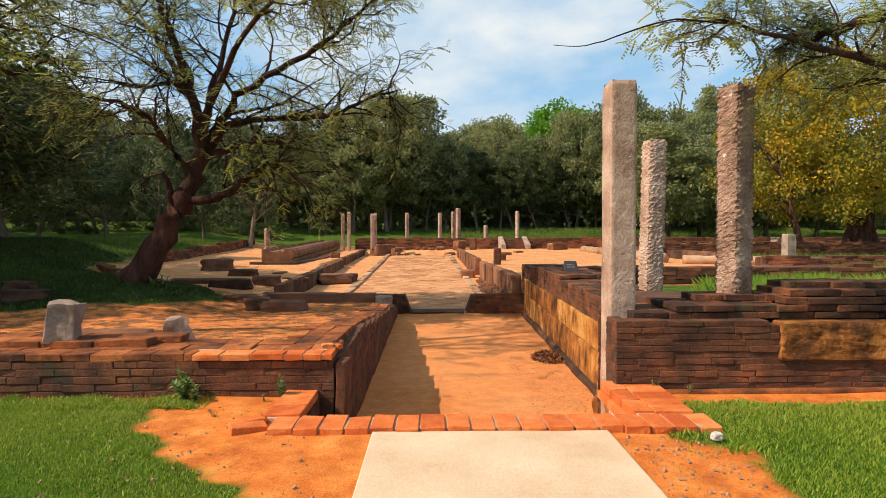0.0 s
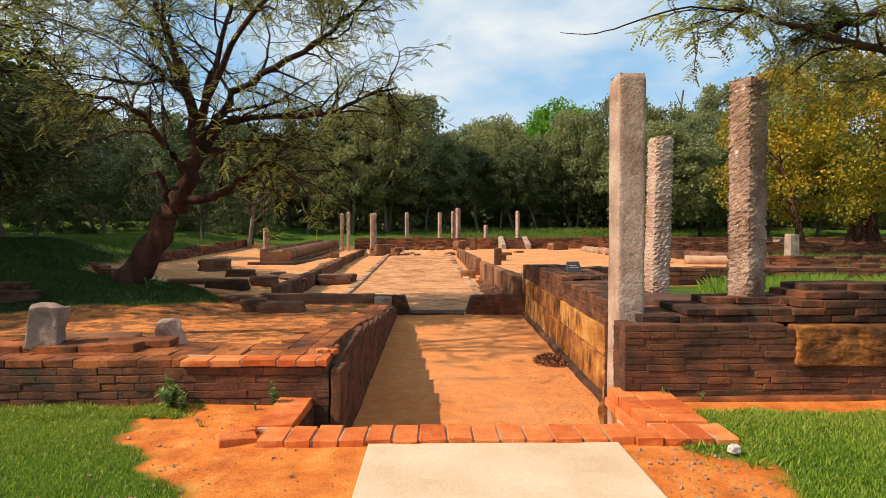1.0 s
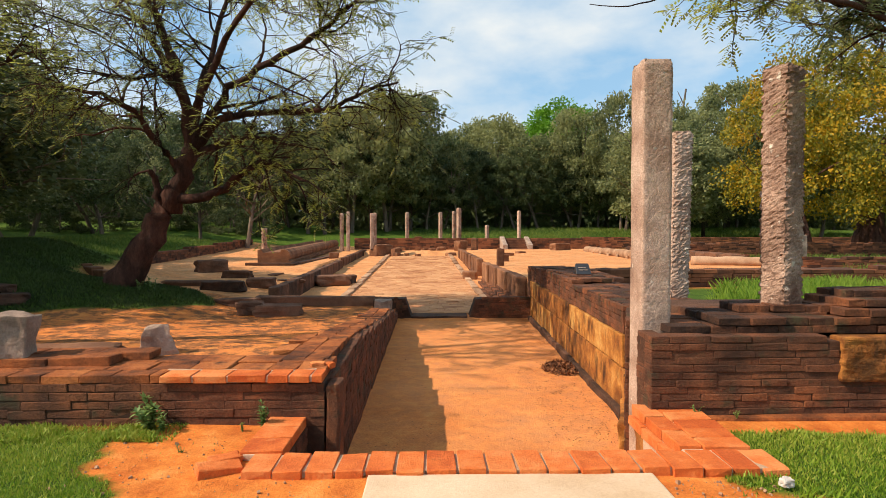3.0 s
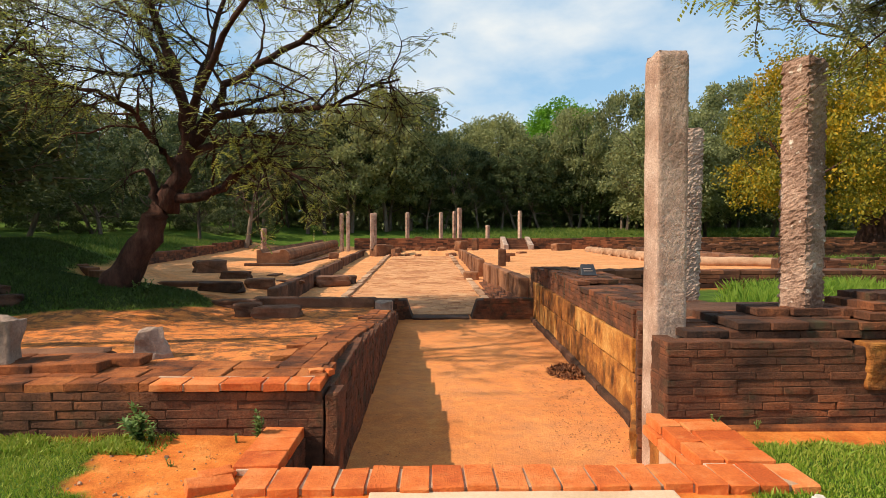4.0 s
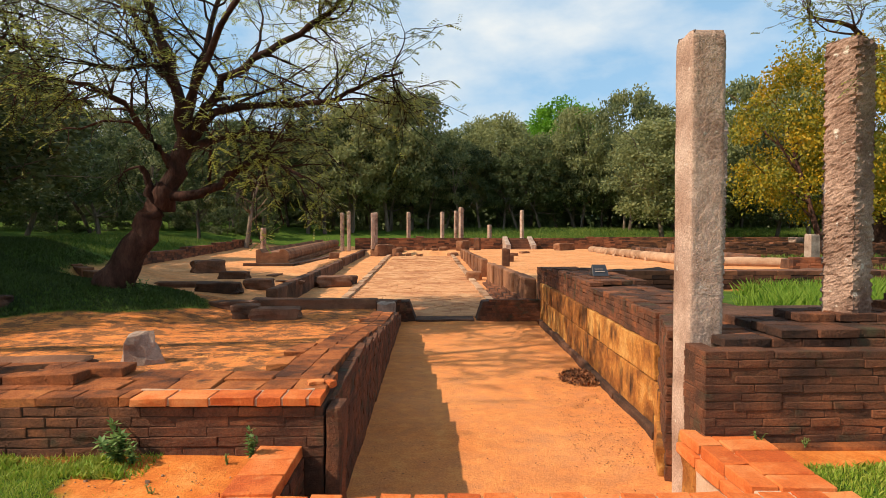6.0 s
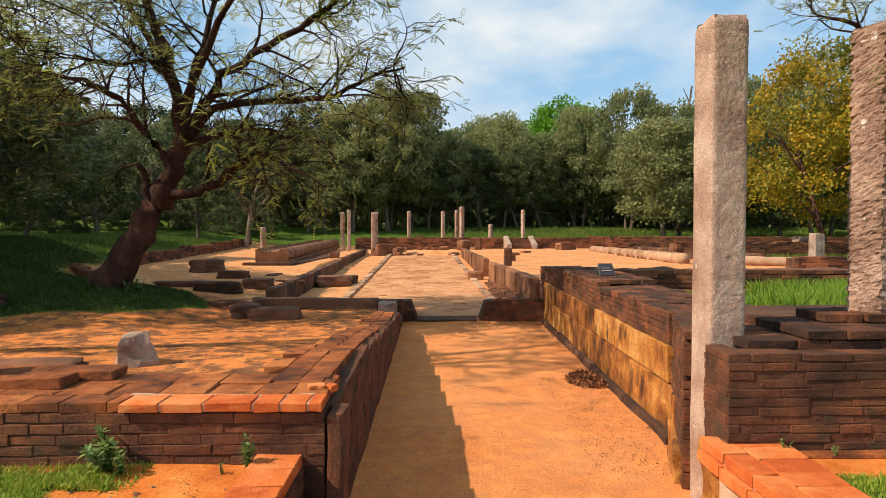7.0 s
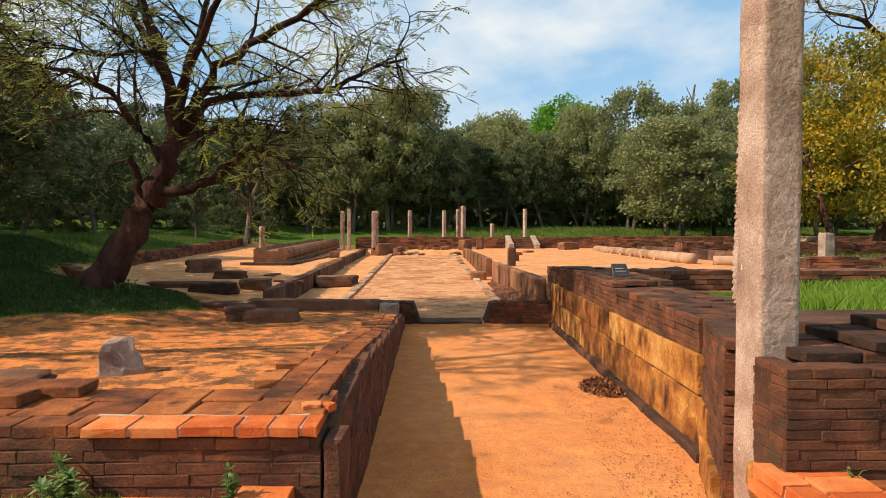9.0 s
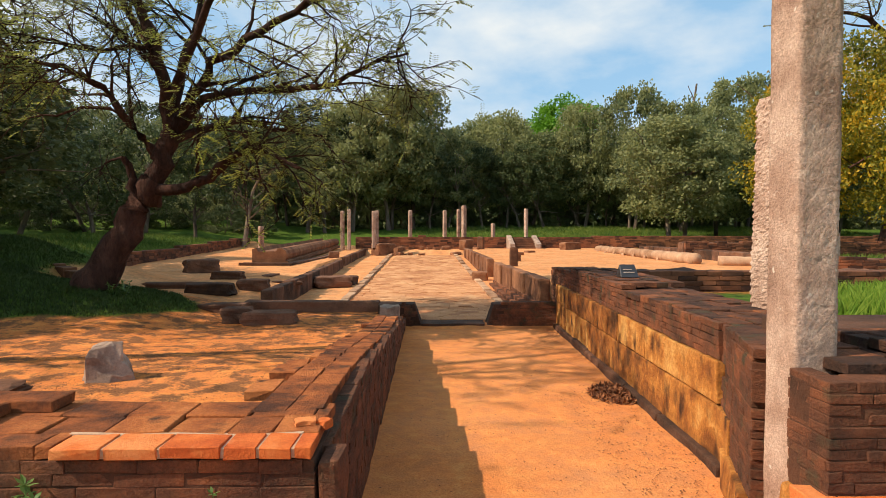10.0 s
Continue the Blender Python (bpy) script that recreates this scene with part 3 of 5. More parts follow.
# east wall of the sunken corridor, faced with stone panels
wall_east = thing("wall_east", "corridor wall of ochre stone panels under dark brick", "wall", kind="structure", at=(2.2, 7, -0.55))
rng = random.Random(5)
for row, (za, zb) in enumerate(((-0.50, -0.02), (-0.02, 0.36))):
    y = 6.80 if row == 0 else 7.20
    while y < 14.7:
        ye = min(14.75, y + rng.uniform(1.1, 1.9))
        bm = box_bm(0, 0.16, y + 0.006, ye - 0.006, za + 0.006, zb - 0.006, 0.015, 7, 0.014, y)
        for v in bm.verts:
            v.co.x += corridor_right(v.co.y) - 0.03
        part("stone_panel", bm, PANEL, wall_east)
        y = ye
y = 7.0
while y < 14.7:
    ye = min(14.75, y + rng.uniform(0.9, 1.5))
    bm = box_bm(-0.10, 0.10, y + 0.008, ye - 0.008, -0.66, -0.47 + rng.uniform(-0.02, 0.02), 0.02, 4, 0.02, y)
    for v in bm.verts:
        v.co.x += corridor_right(v.co.y)
    part("ledge_stone", bm, DARK_STONE, wall_east)
    y = ye


bm = box_bm(-0.07, 0.16, 6.12, 6.98, -0.62, -0.30, 0.03, 5, 0.03, 7.0)
for v in bm.verts:
    v.co.x += corridor_right(v.co.y)
part("footing_stone", bm, PANEL, wall_east, "rough ochre footing stone")


def east_top(y):
    return 0.70 + 0.08 * (y > 10.2) - 0.06 * (y > 13.5)


lay(courses((2.17, 7.2), (1.76, 6.02), -0.55, lambda u: 0.70 if u > 0.25 else 0.25, seed=13, depth=0.22), OLD_BRICK, wall_east)
lay(courses((2.19, 7.25), (1.76, 6.02), 0.35, lambda u: 0.70, seed=15, depth=0.22)[:24], OLD_BRICK, wall_east)
up = courses((2.46, 14.8), (2.17, 7.2), 0.36, lambda u: east_top(14.8 - u), seed=16, depth=0.2, out=0.03)
lay_split(up[:260], OLD_BRICK, OLD_FAR, wall_east, lambda p: p.y < 10.2)
lay(courses((2.44, 15.6), (2.44, 14.8), -0.5, lambda u: 0.72, seed=18, depth=0.2), OLD_BRICK, wall_east)
lay_split(paving(2.2, 3.3, 6.1, 14.9, lambda x, y: east_top(y) + 0.02 * fbm(x, y), seed=17, along="y", uneven=0.008,
           keep=lambda x, y: x > corridor_right(y) + 0.06), CAP_BRICK, CAP_FAR, wall_east, lambda p: p.y < 9.8)
bm = box_bm(0.09, 1.15, 6.0, 15.6, -0.6, 0.62, 0.02, 6)
for v in bm.verts:
    v.co.x += corridor_right(v.co.y)
part("core", bm, MORTAR, wall_east)

# ---- threshold of new bricks and the concrete slab ----
threshold = thing("brick_threshold", "orange brick kerb laid round the entrance", "kerb", at=(0.2, 4.25, 0.05))
rng = random.Random(2)
row = []
x = -1.21
while x < 2.05:
    w = 0.185 + rng.uniform(-0.012, 0.012)
    row.append(Matrix.LocRotScale((x + w / 2, 4.25 + rng.uniform(-0.012, 0.012), 0.065 + rng.uniform(-0.006, 0.006)), Euler((rng.uniform(-.03, .03), rng.uniform(-.03, .03), rng.uniform(-.03, .03))), (w - 0.018, 0.30, 0.075)))
    x += w
lay(row, NEW_BRICK, threshold)
side = []
for k in range(5):
    yy = 4.50 + 0.185 * k
    side.append(Matrix.LocRotScale((1.91 + rng.uniform(-.012, .012), yy, 0.08 + rng.uniform(-.006, .006)), Euler((0, rng.uniform(-.03, .03), rng.uniform(-.04, .04))), (0.31, 0.172, 0.075)))
for k in range(3):
    side.append(Matrix.LocRotScale((1.66, 4.58 + 0.31 * k, 0.08), Euler((0, 0, rng.uniform(-.03, .03))), (0.15, 0.29, 0.075)))
    side.append(Matrix.LocRotScale((1.63, 4.58 + 0.31 * k, -0.005), Euler((0, 0, rng.uniform(-.03, .03))), (0.15, 0.29, 0.075)))
for k in range(4):
    side.append(Matrix.LocRotScale((-1.16, 4.52 + 0.245 * k, 0.075), Euler((rng.uniform(-.02, .02), 0, rng.uniform(-.03, .03))), (0.28, 0.235, 0.075)))
side.append(Matrix.LocRotScale((-1.37, 4.22, 0.06), Euler((0, 0.1, 0.5)), (0.26, 0.15, 0.075)))
lay(side, NEW_BRICK, threshold)
part("bedding", box_bm(-1.20, 2.03, 4.125, 4.385, -0.6, 0.090, 0.006), LIME, threshold, "pale mortar bed")
part("bedding", box_bm(1.60, 2.04, 4.39, 5.12, -0.6, 0.090, 0.01, 3, 0.004), LIME, threshold, "pale mortar bed")
part("bedding", box_bm(-1.28, -1.04, 4.39, 5.07, -0.6, 0.088, 0.01, 3, 0.004), LIME, threshold, "pale mortar bed")
inner = courses((-1.01, 4.42), (-1.01, 5.1), -0.56, lambda u: 0.04, seed=90, depth=0.16)
inner += courses((-1.06, 5.09), (-0.88, 5.09), -0.56, lambda u: 0.04, seed=91, depth=0.16)
lay(inner, OLD_BRICK, threshold, "old_brick")
slab = new("concrete_path", bpy.data.meshes.new("concrete_path"))
bm = box_bm(-0.44, 1.28, -3.0, 4.11, -0.1, 0.075, 0.012, 0)
bm.to_mesh(slab.data)
bm.free()
slab.data.materials.append(CONCRETE)
tagged(slab, "pale smooth concrete slab leading to the brick threshold", "path", kind="structure")

# ---- standing pillars ----


def pillar(label, at, size, height, turn=0.0, notch=0.0, seed=1, relief=0.009, group="tall stone pillars", lean=(0, 0), rows=150, per=12, material=None):
    """A hewn square pillar: one side dressed smooth, the others pecked; where notch > 0, bites run down its edges."""
    ring = []
    for k in range(4):
        for i in range(per):
            s = -1 + 2 * i / per
            p = [(s, -1), (1, s), (-s, 1), (-1, -s)][k]
            corner = 1 - min(1.0, min(i, per - i) / (2.4 if notch else 1.6))
            n = Vector([(0, -1), (1, 0), (0, 1), (-1, 0)][k])
            if i == 0:
                n = Vector(p)
            ring.append((p[0] * size[0] / 2, p[1] * size[1] / 2, n.normalized(), corner, 0.22 if k == 3 and not notch else 1.0, k + round(i / per)))
    sides = len(ring)
    verts, faces = [], []
    for j in range(rows + 1):
        h = height * j / rows
        for x, y, n, corner, dressed, edge in ring:
            q = Vector((x * 9 + seed * 5, y * 9, h * 9))
            d = relief * dressed * (0.35 * noise.noise(q * 1.1) + (1.2 if notch else 0.5) * noise.noise(q * 3.4) + 0.9 * noise.noise(q * 7.5)) - 0.010 * corner
            d += 0.006 * noise.noise(q * 0.3)
            if notch:
                ph = h / 0.08 + 1.3 * noise.noise(Vector((seed * 3.1, edge * 5.0, h * 3.0)))
                d -= corner * notch * (ph % 1.0) ** 1.4 * (0.3 + 1.4 * abs(noise.noise(Vector((math.floor(ph) * 3.7, seed, edge)))))
            top = 0.02 * smooth(0, 0.05, h - height + 0.05)
            verts.append((x + n.x * (d - top) + lean[0] * h, y + n.y * (d - top) + lean[1] * h, h + (0.02 * noise.noise(Vector((x * 9, y * 9, seed))) if j == rows else 0)))
    for j in range(rows):
        for i in range(sides):
            i2 = (i + 1) % sides
            faces.append((j * sides + i, j * sides + i2, (j + 1) * sides + i2, (j + 1) * sides + i))
    c = len(verts)
    verts.append((lean[0] * height, lean[1] * height, height + 0.015))
    for i in range(sides):
        faces.append((rows * sides + i, rows * sides + (i + 1) % sides, c))
    ob = new("stone_pillar", mesh_of("stone_pillar", verts, faces, material or PILLAR, flat=notch > 0))
    ob.matrix_basis = pose(*at, 0, 0, turn)
    return tagged(ob, label, "pillar", group)


pillar("tall smooth-sided granite pillar beside the sunken entrance", (1.865, 5.70, -0.60), (0.265, 0.275), 3.61, 3, 0.0, 1, 0.0055, rows=260, per=18)
pillar("tall granite pillar with jagged chiselled edges on brickwork", (3.08, 5.78, 0.80), (0.27, 0.26), 2.20, 24, 0.050, 2, 0.011)
pillar("shorter granite pillar with jagged edges behind another", (3.13, 8.15, 0.55), (0.27, 0.27), 2.29, 8, 0.050, 3, 0.010, lean=(0.02, 0))

# ---- far forecourt ----
sill = thing("stair_sill", "stone sill with low dark brick flank walls across the corridor", "step", kind="structure", at=(0.2, 14.9, -0.6))
part("tread", box_bm(-0.56, 0.82, 14.7, 15.3, -0.7, -0.50, 0.03, 4, 0.02), DARK_STONE, sill)
for x0, x1, sl in ((-1.5, -0.5, -1), (0.80, 2.5, 1)):
    bm = box_bm(x0, x1, 14.72, 15.25, -0.68, -0.08, 0.03, 4, 0.02)
    for v in bm.verts:
        e = (v.co.x - x1) if sl < 0 else (x0 - v.co.x)
        if e > -0.2:
            v.co.x += sl * 0.18 * (v.co.z + 0.68) / 0.5
    part("flank_wall", bm, DARK_STONE, sill)
lay_joined("bricks", [m for m in courses((0.92, 14.70), (2.46, 14.70), -0.62, lambda u: -0.06, seed=81, course=0.065, depth=0.1) if m.translation.x > 0.98 + 0.36 * (m.translation.z + 0.68)], OLD_FAR, sill)
lay_joined("bricks", [m for m in courses((-1.0, 14.70), (-0.5, 14.70), -0.62, lambda u: -0.06, seed=82, course=0.065, depth=0.1) if m.translation.x < -0.62 - 0.36 * (m.translation.z + 0.68)], OLD_FAR, sill)
part("low_wall", box_bm(-4.5, -1.5, 15.0, 15.35, -0.6, -0.06, 0.03, 4, 0.03), DARK_STONE, sill)

path_road = thing("brick_path", "long sunlit path of worn brick paving", "path", kind="structure", at=(-0.8, 16, -0.5))
pav = paving(-2.7, 1.45, 15.3, 39.5, lambda x, y: level(-0.8, max(17, y)) + 0.03, size=(0.34, 0.22), seed=30, uneven=0.004)
PATH_BRICK = surface("path_brick", [(0.36, 0.145, 0.062), (0.52, 0.245, 0.11), (0.64, 0.35, 0.17)], 0.7, 22, 0.92, 0.5, 0.5, rnd=0.22, island=True)
pav.sort(key=lambda m: m.translation.y)
PATH_NEAR = surface("path_brick_near", [(0.36, 0.145, 0.062), (0.52, 0.245, 0.11), (0.64, 0.35, 0.17)], 0.7, 22, 0.92, 0.5, 0.5, rnd=0.22)
lay(pav[:290], PATH_NEAR, path_road)
lay_joined("far_bricks", pav[290:], PATH_BRICK, path_road)
for sx, sl in ((-2.85, -0.012), (1.55, -0.018)):
    y = 17.0
    while y < 39:
        ye = y + rng.uniform(1.4, 2.6)
        zz = level(-0.8, (y + ye) / 2)
        xx = sx + sl * (y - 17)
        part("kerb_stone", box_bm(xx - 0.12, xx + 0.12, y, ye - 0.012, zz - 0.2, zz + 0.09, 0.03, 2, 0.02), PALE_KERB, path_road, "pale kerb stone")
        y = ye


def slab_row(name, label, x0, x1, y0, y1, z0, z1, thick, step, material, group=""):
    t = thing(name, label, "wall", group, "structure", at=(x0, y0, z0(y0)))
    n = max(1, int((y1 - y0) / step))
    r = random.Random(int(x0 * 10 + y0))
    for k in range(n):
        ya, yb = y0 + (y1 - y0) * k / n, y0 + (y1 - y0) * (k + 1) / n
        xa = x0 + (x1 - x0) * (k + 0.5) / n + r.uniform(-0.015, 0.015)
        part("upright_slab", box_bm(xa - thick / 2, xa + thick / 2, ya + 0.005, yb - 0.005, z0(ya), z1(ya) + r.uniform(-0.012, 0.012), 0.05, 3, 0.02, ya), material, t)
    return t


slab_row("retaining_wall", "row of upright dark stone slabs edging the path", -4.45, -4.9, 16.6, 30.5, lambda y: level(-0.8, y) - 0.1, lambda y: 0.05 + 0.010 * (y - 17), 0.30, 1.15, DARK_STONE, "upright slab walls")
slab_row("retaining_wall", "row of upright dark stone slabs edging the path", -4.95, -4.93, 31.6, 42, lambda y: level(-0.8, y) - 0.1, lambda y: 0.25 + 0.02 * (y - 32), 0.25, 0.9, DARK_STONE, "upright slab walls")
slab_row("retaining_wall", "row of rounded upright stone slabs edging the path", 2.35, 2.05, 15.7, 23.6, lambda y: -0.5, lambda y: 0.40, 0.28, 1.6, BROWN_STONE, "upright slab walls")
slab_row("retaining_wall", "row of rounded upright stone slabs edging the path", 2.1, 1.75, 26, 38.5, lambda y: -0.4, lambda y: 0.42 + 0.012 * (y - 26), 0.28, 1.7, BROWN_STONE, "upright slab walls")

# ---- fallen and loose stones ----
for k, (px, py, sx, sy, sz, rz, mt) in enumerate((
        (-7.0, 17.7, 1.9, 0.35, 0.18, 2, DARK_STONE), (-5.95, 16.9, 1.15, 0.45, 0.30, -4, DARK_STONE), (-6.4, 19.4, 0.9, 0.4, 0.26, -3, DARK_STONE),
        (-5.2, 18.0, 0.8, 0.5, 0.32, 15, DARK_STONE), (-4.7, 19.6, 0.9, 0.3, 0.12, 2, DARK_STONE), (-8.4, 22.5, 1.1, 0.7, 0.5, 30, DARK_STONE),
        (-3.9, 22.6, 1.3, 0.8, 0.42, 25, DARK_STONE), (-3.5, 23.4, 0.7, 0.6, 0.36, -10, DARK_STONE), (-4.15, 13.6, 0.55, 0.5, 0.32, 10, DARK_STONE), (-3.45, 13.4, 1.0, 0.5, 0.28, 6, DARK_STONE), (-4.75, 14.6, 1.0, 0.4, 0.25, -8, DARK_STONE))):
    stone("stone_block", "weathered dark stone block lying on the sandy terrace", "stone", (px, py, level(px, py) - 0.04), (sx, sy, sz), rz, material=mt, seed=k + 2, group="loose stone blocks", rough=0.10)
ramp = thing("kerb_wall", "sloping dark stone kerb running down the grassy mound", "kerb", at=(-8.3, 15.65, 0.4))
for k in range(7):
    a, b = Vector((-12.6, 19.9, 0.86)).lerp(Vector((-8.0, 15.4, 0.46)), k / 7), Vector((-12.6, 19.9, 0.86)).lerp(Vector((-8.0, 15.4, 0.46)), (k + 1) / 7)
    bm = box_bm(-0.43, 0.43, -0.15, 0.15, -0.75, 0.0, 0.03, 2, 0.02, k)
    bmesh.ops.rotate(bm, verts=bm.verts, matrix=Matrix.Rotation(math.atan2(b.y - a.y, b.x - a.x), 3, "Z"))
    bmesh.ops.translate(bm, verts=bm.verts, vec=(a + b) / 2)
    part("kerb_stone", bm, BROWN_STONE, ramp)
for k, (px, py, sx, sy, sz, rz) in enumerate(((-8.75, 12.45, 0.85, 0.40, 0.26, 14), (-9.35, 13.1, 0.7, 0.35, 0.24, -20))):
    stone("stone_block", "dark stone slab lying at the foot of the mound", "stone", (px, py, level(px, py) - 0.05), (sx, sy, sz), rz, material=DARK_STONE, seed=k + 22, group="mound stones", rough=0.08)
stone("boundary_stone", "upright broken grey stone post on the brick wall", "stone", (-3.54, 5.50, 0.47), (0.26, 0.24, 0.38), 14, 0, 6, GREY, 0.10, 31, bevel=0.05)
stone("rock", "pointed grey rock standing on the sand", "rock", (-3.74, 8.42, -0.15), (0.44, 0.38, 0.43), 25, material=GREY, seed=12, rough=0.16, taper=0.4, bevel=0.06)
stone("stone_post", "squat grey stone post at the corridor wall's end", "stone", (-1.20, 14.0, -0.62), (0.40, 0.36, 0.60), 4, material=GREY, seed=14, rough=0.07, bevel=0.06)

# ---- moulded platform, far walls ----
plat = thing("moulded_platform", "long low stone platform with a rounded side moulding", "platform", at=(-6.8, 25, 0.2))
prof = [(-7.45, 0.20), (-7.45, 0.84), (-7.30, 0.88), (-7.22, 0.74), (-6.5, 0.74), (-6.45, 0.86), (-6.28, 0.86), (-6.14, 0.76), (-6.08, 0.62), (-6.10, 0.48), (-6.16, 0.40), (-6.05, 0.36), (-6.05, 0.20)]
verts = [(x - 0.055 * (y - 25), y, z + 0.012 * (y - 25) + 0.02 * fbm(x * 2, y, z * 2)) for y in np.linspace(25, 44, 40) for x, z in prof]
np_ = len(prof)
faces = [(j * np_ + i, j * np_ + i + 1, (j + 1) * np_ + i + 1, (j + 1) * np_ + i) for j in range(39) for i in range(np_ - 1)]
faces += [tuple(range(np_))[::-1], tuple(39 * np_ + i for i in range(np_))]
piece("body", fix_normals(mesh_of("body", verts, faces, BROWN_STONE)), plat)
part("base_slab", box_bm(-7.9, -5.8, 24.7, 25.3, 0.1, 0.3, 0.03, 3, 0.02), DARK_STONE, plat)
part("base_slab", box_bm(-6.1, -5.7, 25.3, 34, 0.1, 0.3, 0.03, 3, 0.02), DARK_STONE, plat)

far_wall = thing("wall_north", "low ruined brick wall behind the forecourt", "wall", kind="structure", at=(0, 44.5, 0.3))
lay_joined("bricks", courses((-6, 44.4), (17, 44.4), 0.25, lambda u: 1.25 + 0.05 * fbm(u * 0.7, 3), seed=50, course=0.12, length=0.55, depth=0.3), FAR_BRICK, far_wall)
part("core", box_bm(-6, 17, 44.55, 45.2, 0.1, 1.15, 0.03), MORTAR, far_wall)
west_far = thing("wall_far_west", "low brick boundary wall beside the trees", "wall", kind="structure", at=(-12, 34, 0.2))
lay_joined("bricks", courses((-11.6, 22), (-14.2, 46), -0.1, lambda u: 0.62 + 0.022 * u, seed=51, course=0.12, length=0.55, depth=0.3), FAR_BRICK, west_far)
lay_joined("bricks", courses((-22, 22.6), (-11.6, 22), -0.1, lambda u: 0.62, seed=52, course=0.12, length=0.55, depth=0.3), FAR_BRICK, west_far)
stair = thing("stairway", "short brick stair with sloping flank stones", "stairs", at=(6.2, 43, 0.3))
for k in range(5):
    part("step", box_bm(5.45, 6.95, 42.4 + 0.36 * k, 44.3, 0.2, 0.47 + 0.16 * k, 0.02), FAR_BRICK, stair)
for x0 in (5.1, 6.95):
    bm = box_bm(x0, x0 + 0.35, 42.3, 44.4, 0.2, 1.35, 0.04, 2, 0.02)
    for v in bm.verts:
        if v.co.z > 0.6:
            v.co.z -= 0.6 * (44.4 - v.co.y) / 2.1
    part("flank_stone", bm, GREY, stair)

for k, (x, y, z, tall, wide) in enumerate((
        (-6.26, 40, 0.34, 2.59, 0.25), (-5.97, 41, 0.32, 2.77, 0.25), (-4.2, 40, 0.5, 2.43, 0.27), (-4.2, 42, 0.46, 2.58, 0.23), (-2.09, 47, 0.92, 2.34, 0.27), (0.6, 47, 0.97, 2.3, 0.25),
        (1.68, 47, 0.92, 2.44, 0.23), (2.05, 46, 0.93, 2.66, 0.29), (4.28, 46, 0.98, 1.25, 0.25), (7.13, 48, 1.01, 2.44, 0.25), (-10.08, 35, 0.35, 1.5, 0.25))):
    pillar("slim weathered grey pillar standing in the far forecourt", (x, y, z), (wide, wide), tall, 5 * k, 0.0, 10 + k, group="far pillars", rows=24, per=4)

# ---- trees ----


def tube(verts, faces, pts, radii, sides=7):
    o = len(verts)
    n = len(pts)
    for j, p in enumerate(pts):
        d = (pts[min(j + 1, n - 1)] - pts[max(j - 1, 0)]).normalized()
        a = d.orthogonal().normalized()
        b = d.cross(a)
        for i in range(sides):
            t = 2 * math.pi * i / sides
            verts.append(tuple(p + (a * math.cos(t) + b * math.sin(t)) * radii[j]))
    for j in range(n - 1):
        for i in range(sides):
            i2 = (i + 1) % sides
            faces.append((o + j * sides + i, o + j * sides + i2, o + (j + 1) * sides + i2, o + (j + 1) * sides + i))


def limb(rng, start, way, length, r0, r1, bend=0.25, lift=0.0, n=7):
    pts, rad = [start.copy()], [r0]
    d = way.normalized()
    p = start.copy()
    for k in range(n):
        d = (d + Vector((rng.gauss(0, bend), rng.gauss(0, bend), rng.gauss(0, bend) + lift)) * 0.5).normalized()
        p = p + d * (length / n)
        pts.append(p.copy())
        rad.append(r0 + (r1 - r0) * (k + 1) / n)
    return pts, rad, d


def leaf(verts, faces, p, d, up, le, wi):
    s = d.cross(up)
    if s.length < 1e-4:
        s = d.orthogonal()
    s = s.normalized() * wi
    o = len(verts)
    verts += [tuple(p), tuple(p + d * le * 0.5 + s), tuple(p + d * le), tuple(p + d * le * 0.5 - s)]
    faces.append((o, o + 1, o + 2, o + 3))


def frond(rng, verts, faces, p, d, length, pairs, le, wi):
    """A feathered leaf: leaflets in pairs along a drooping rib."""
    q = p.copy()
    d = d.normalized()
    for k in range(pairs):
        d = (d + Vector((0, 0, -0.06))).normalized()
        q = q + d * (length / pairs)
        s = d.cross(Vector((0, 0, 1)))
        s = s.normalized() if s.length > 1e-3 else Vector((1, 0, 0))
        for sg in (-1, 1):
            leaf(verts, faces, q, (s * sg + d * 0.5 + Vector((0, 0, -0.25))).normalized(), Vector((0, 0, 1)), le, wi)


def rand_dir(rng):
    while True:
        v = Vector((rng.uniform(-1, 1), rng.uniform(-1, 1), rng.uniform(-1, 1)))
        if 0.05 < v.length < 1:
            return v.normalized()


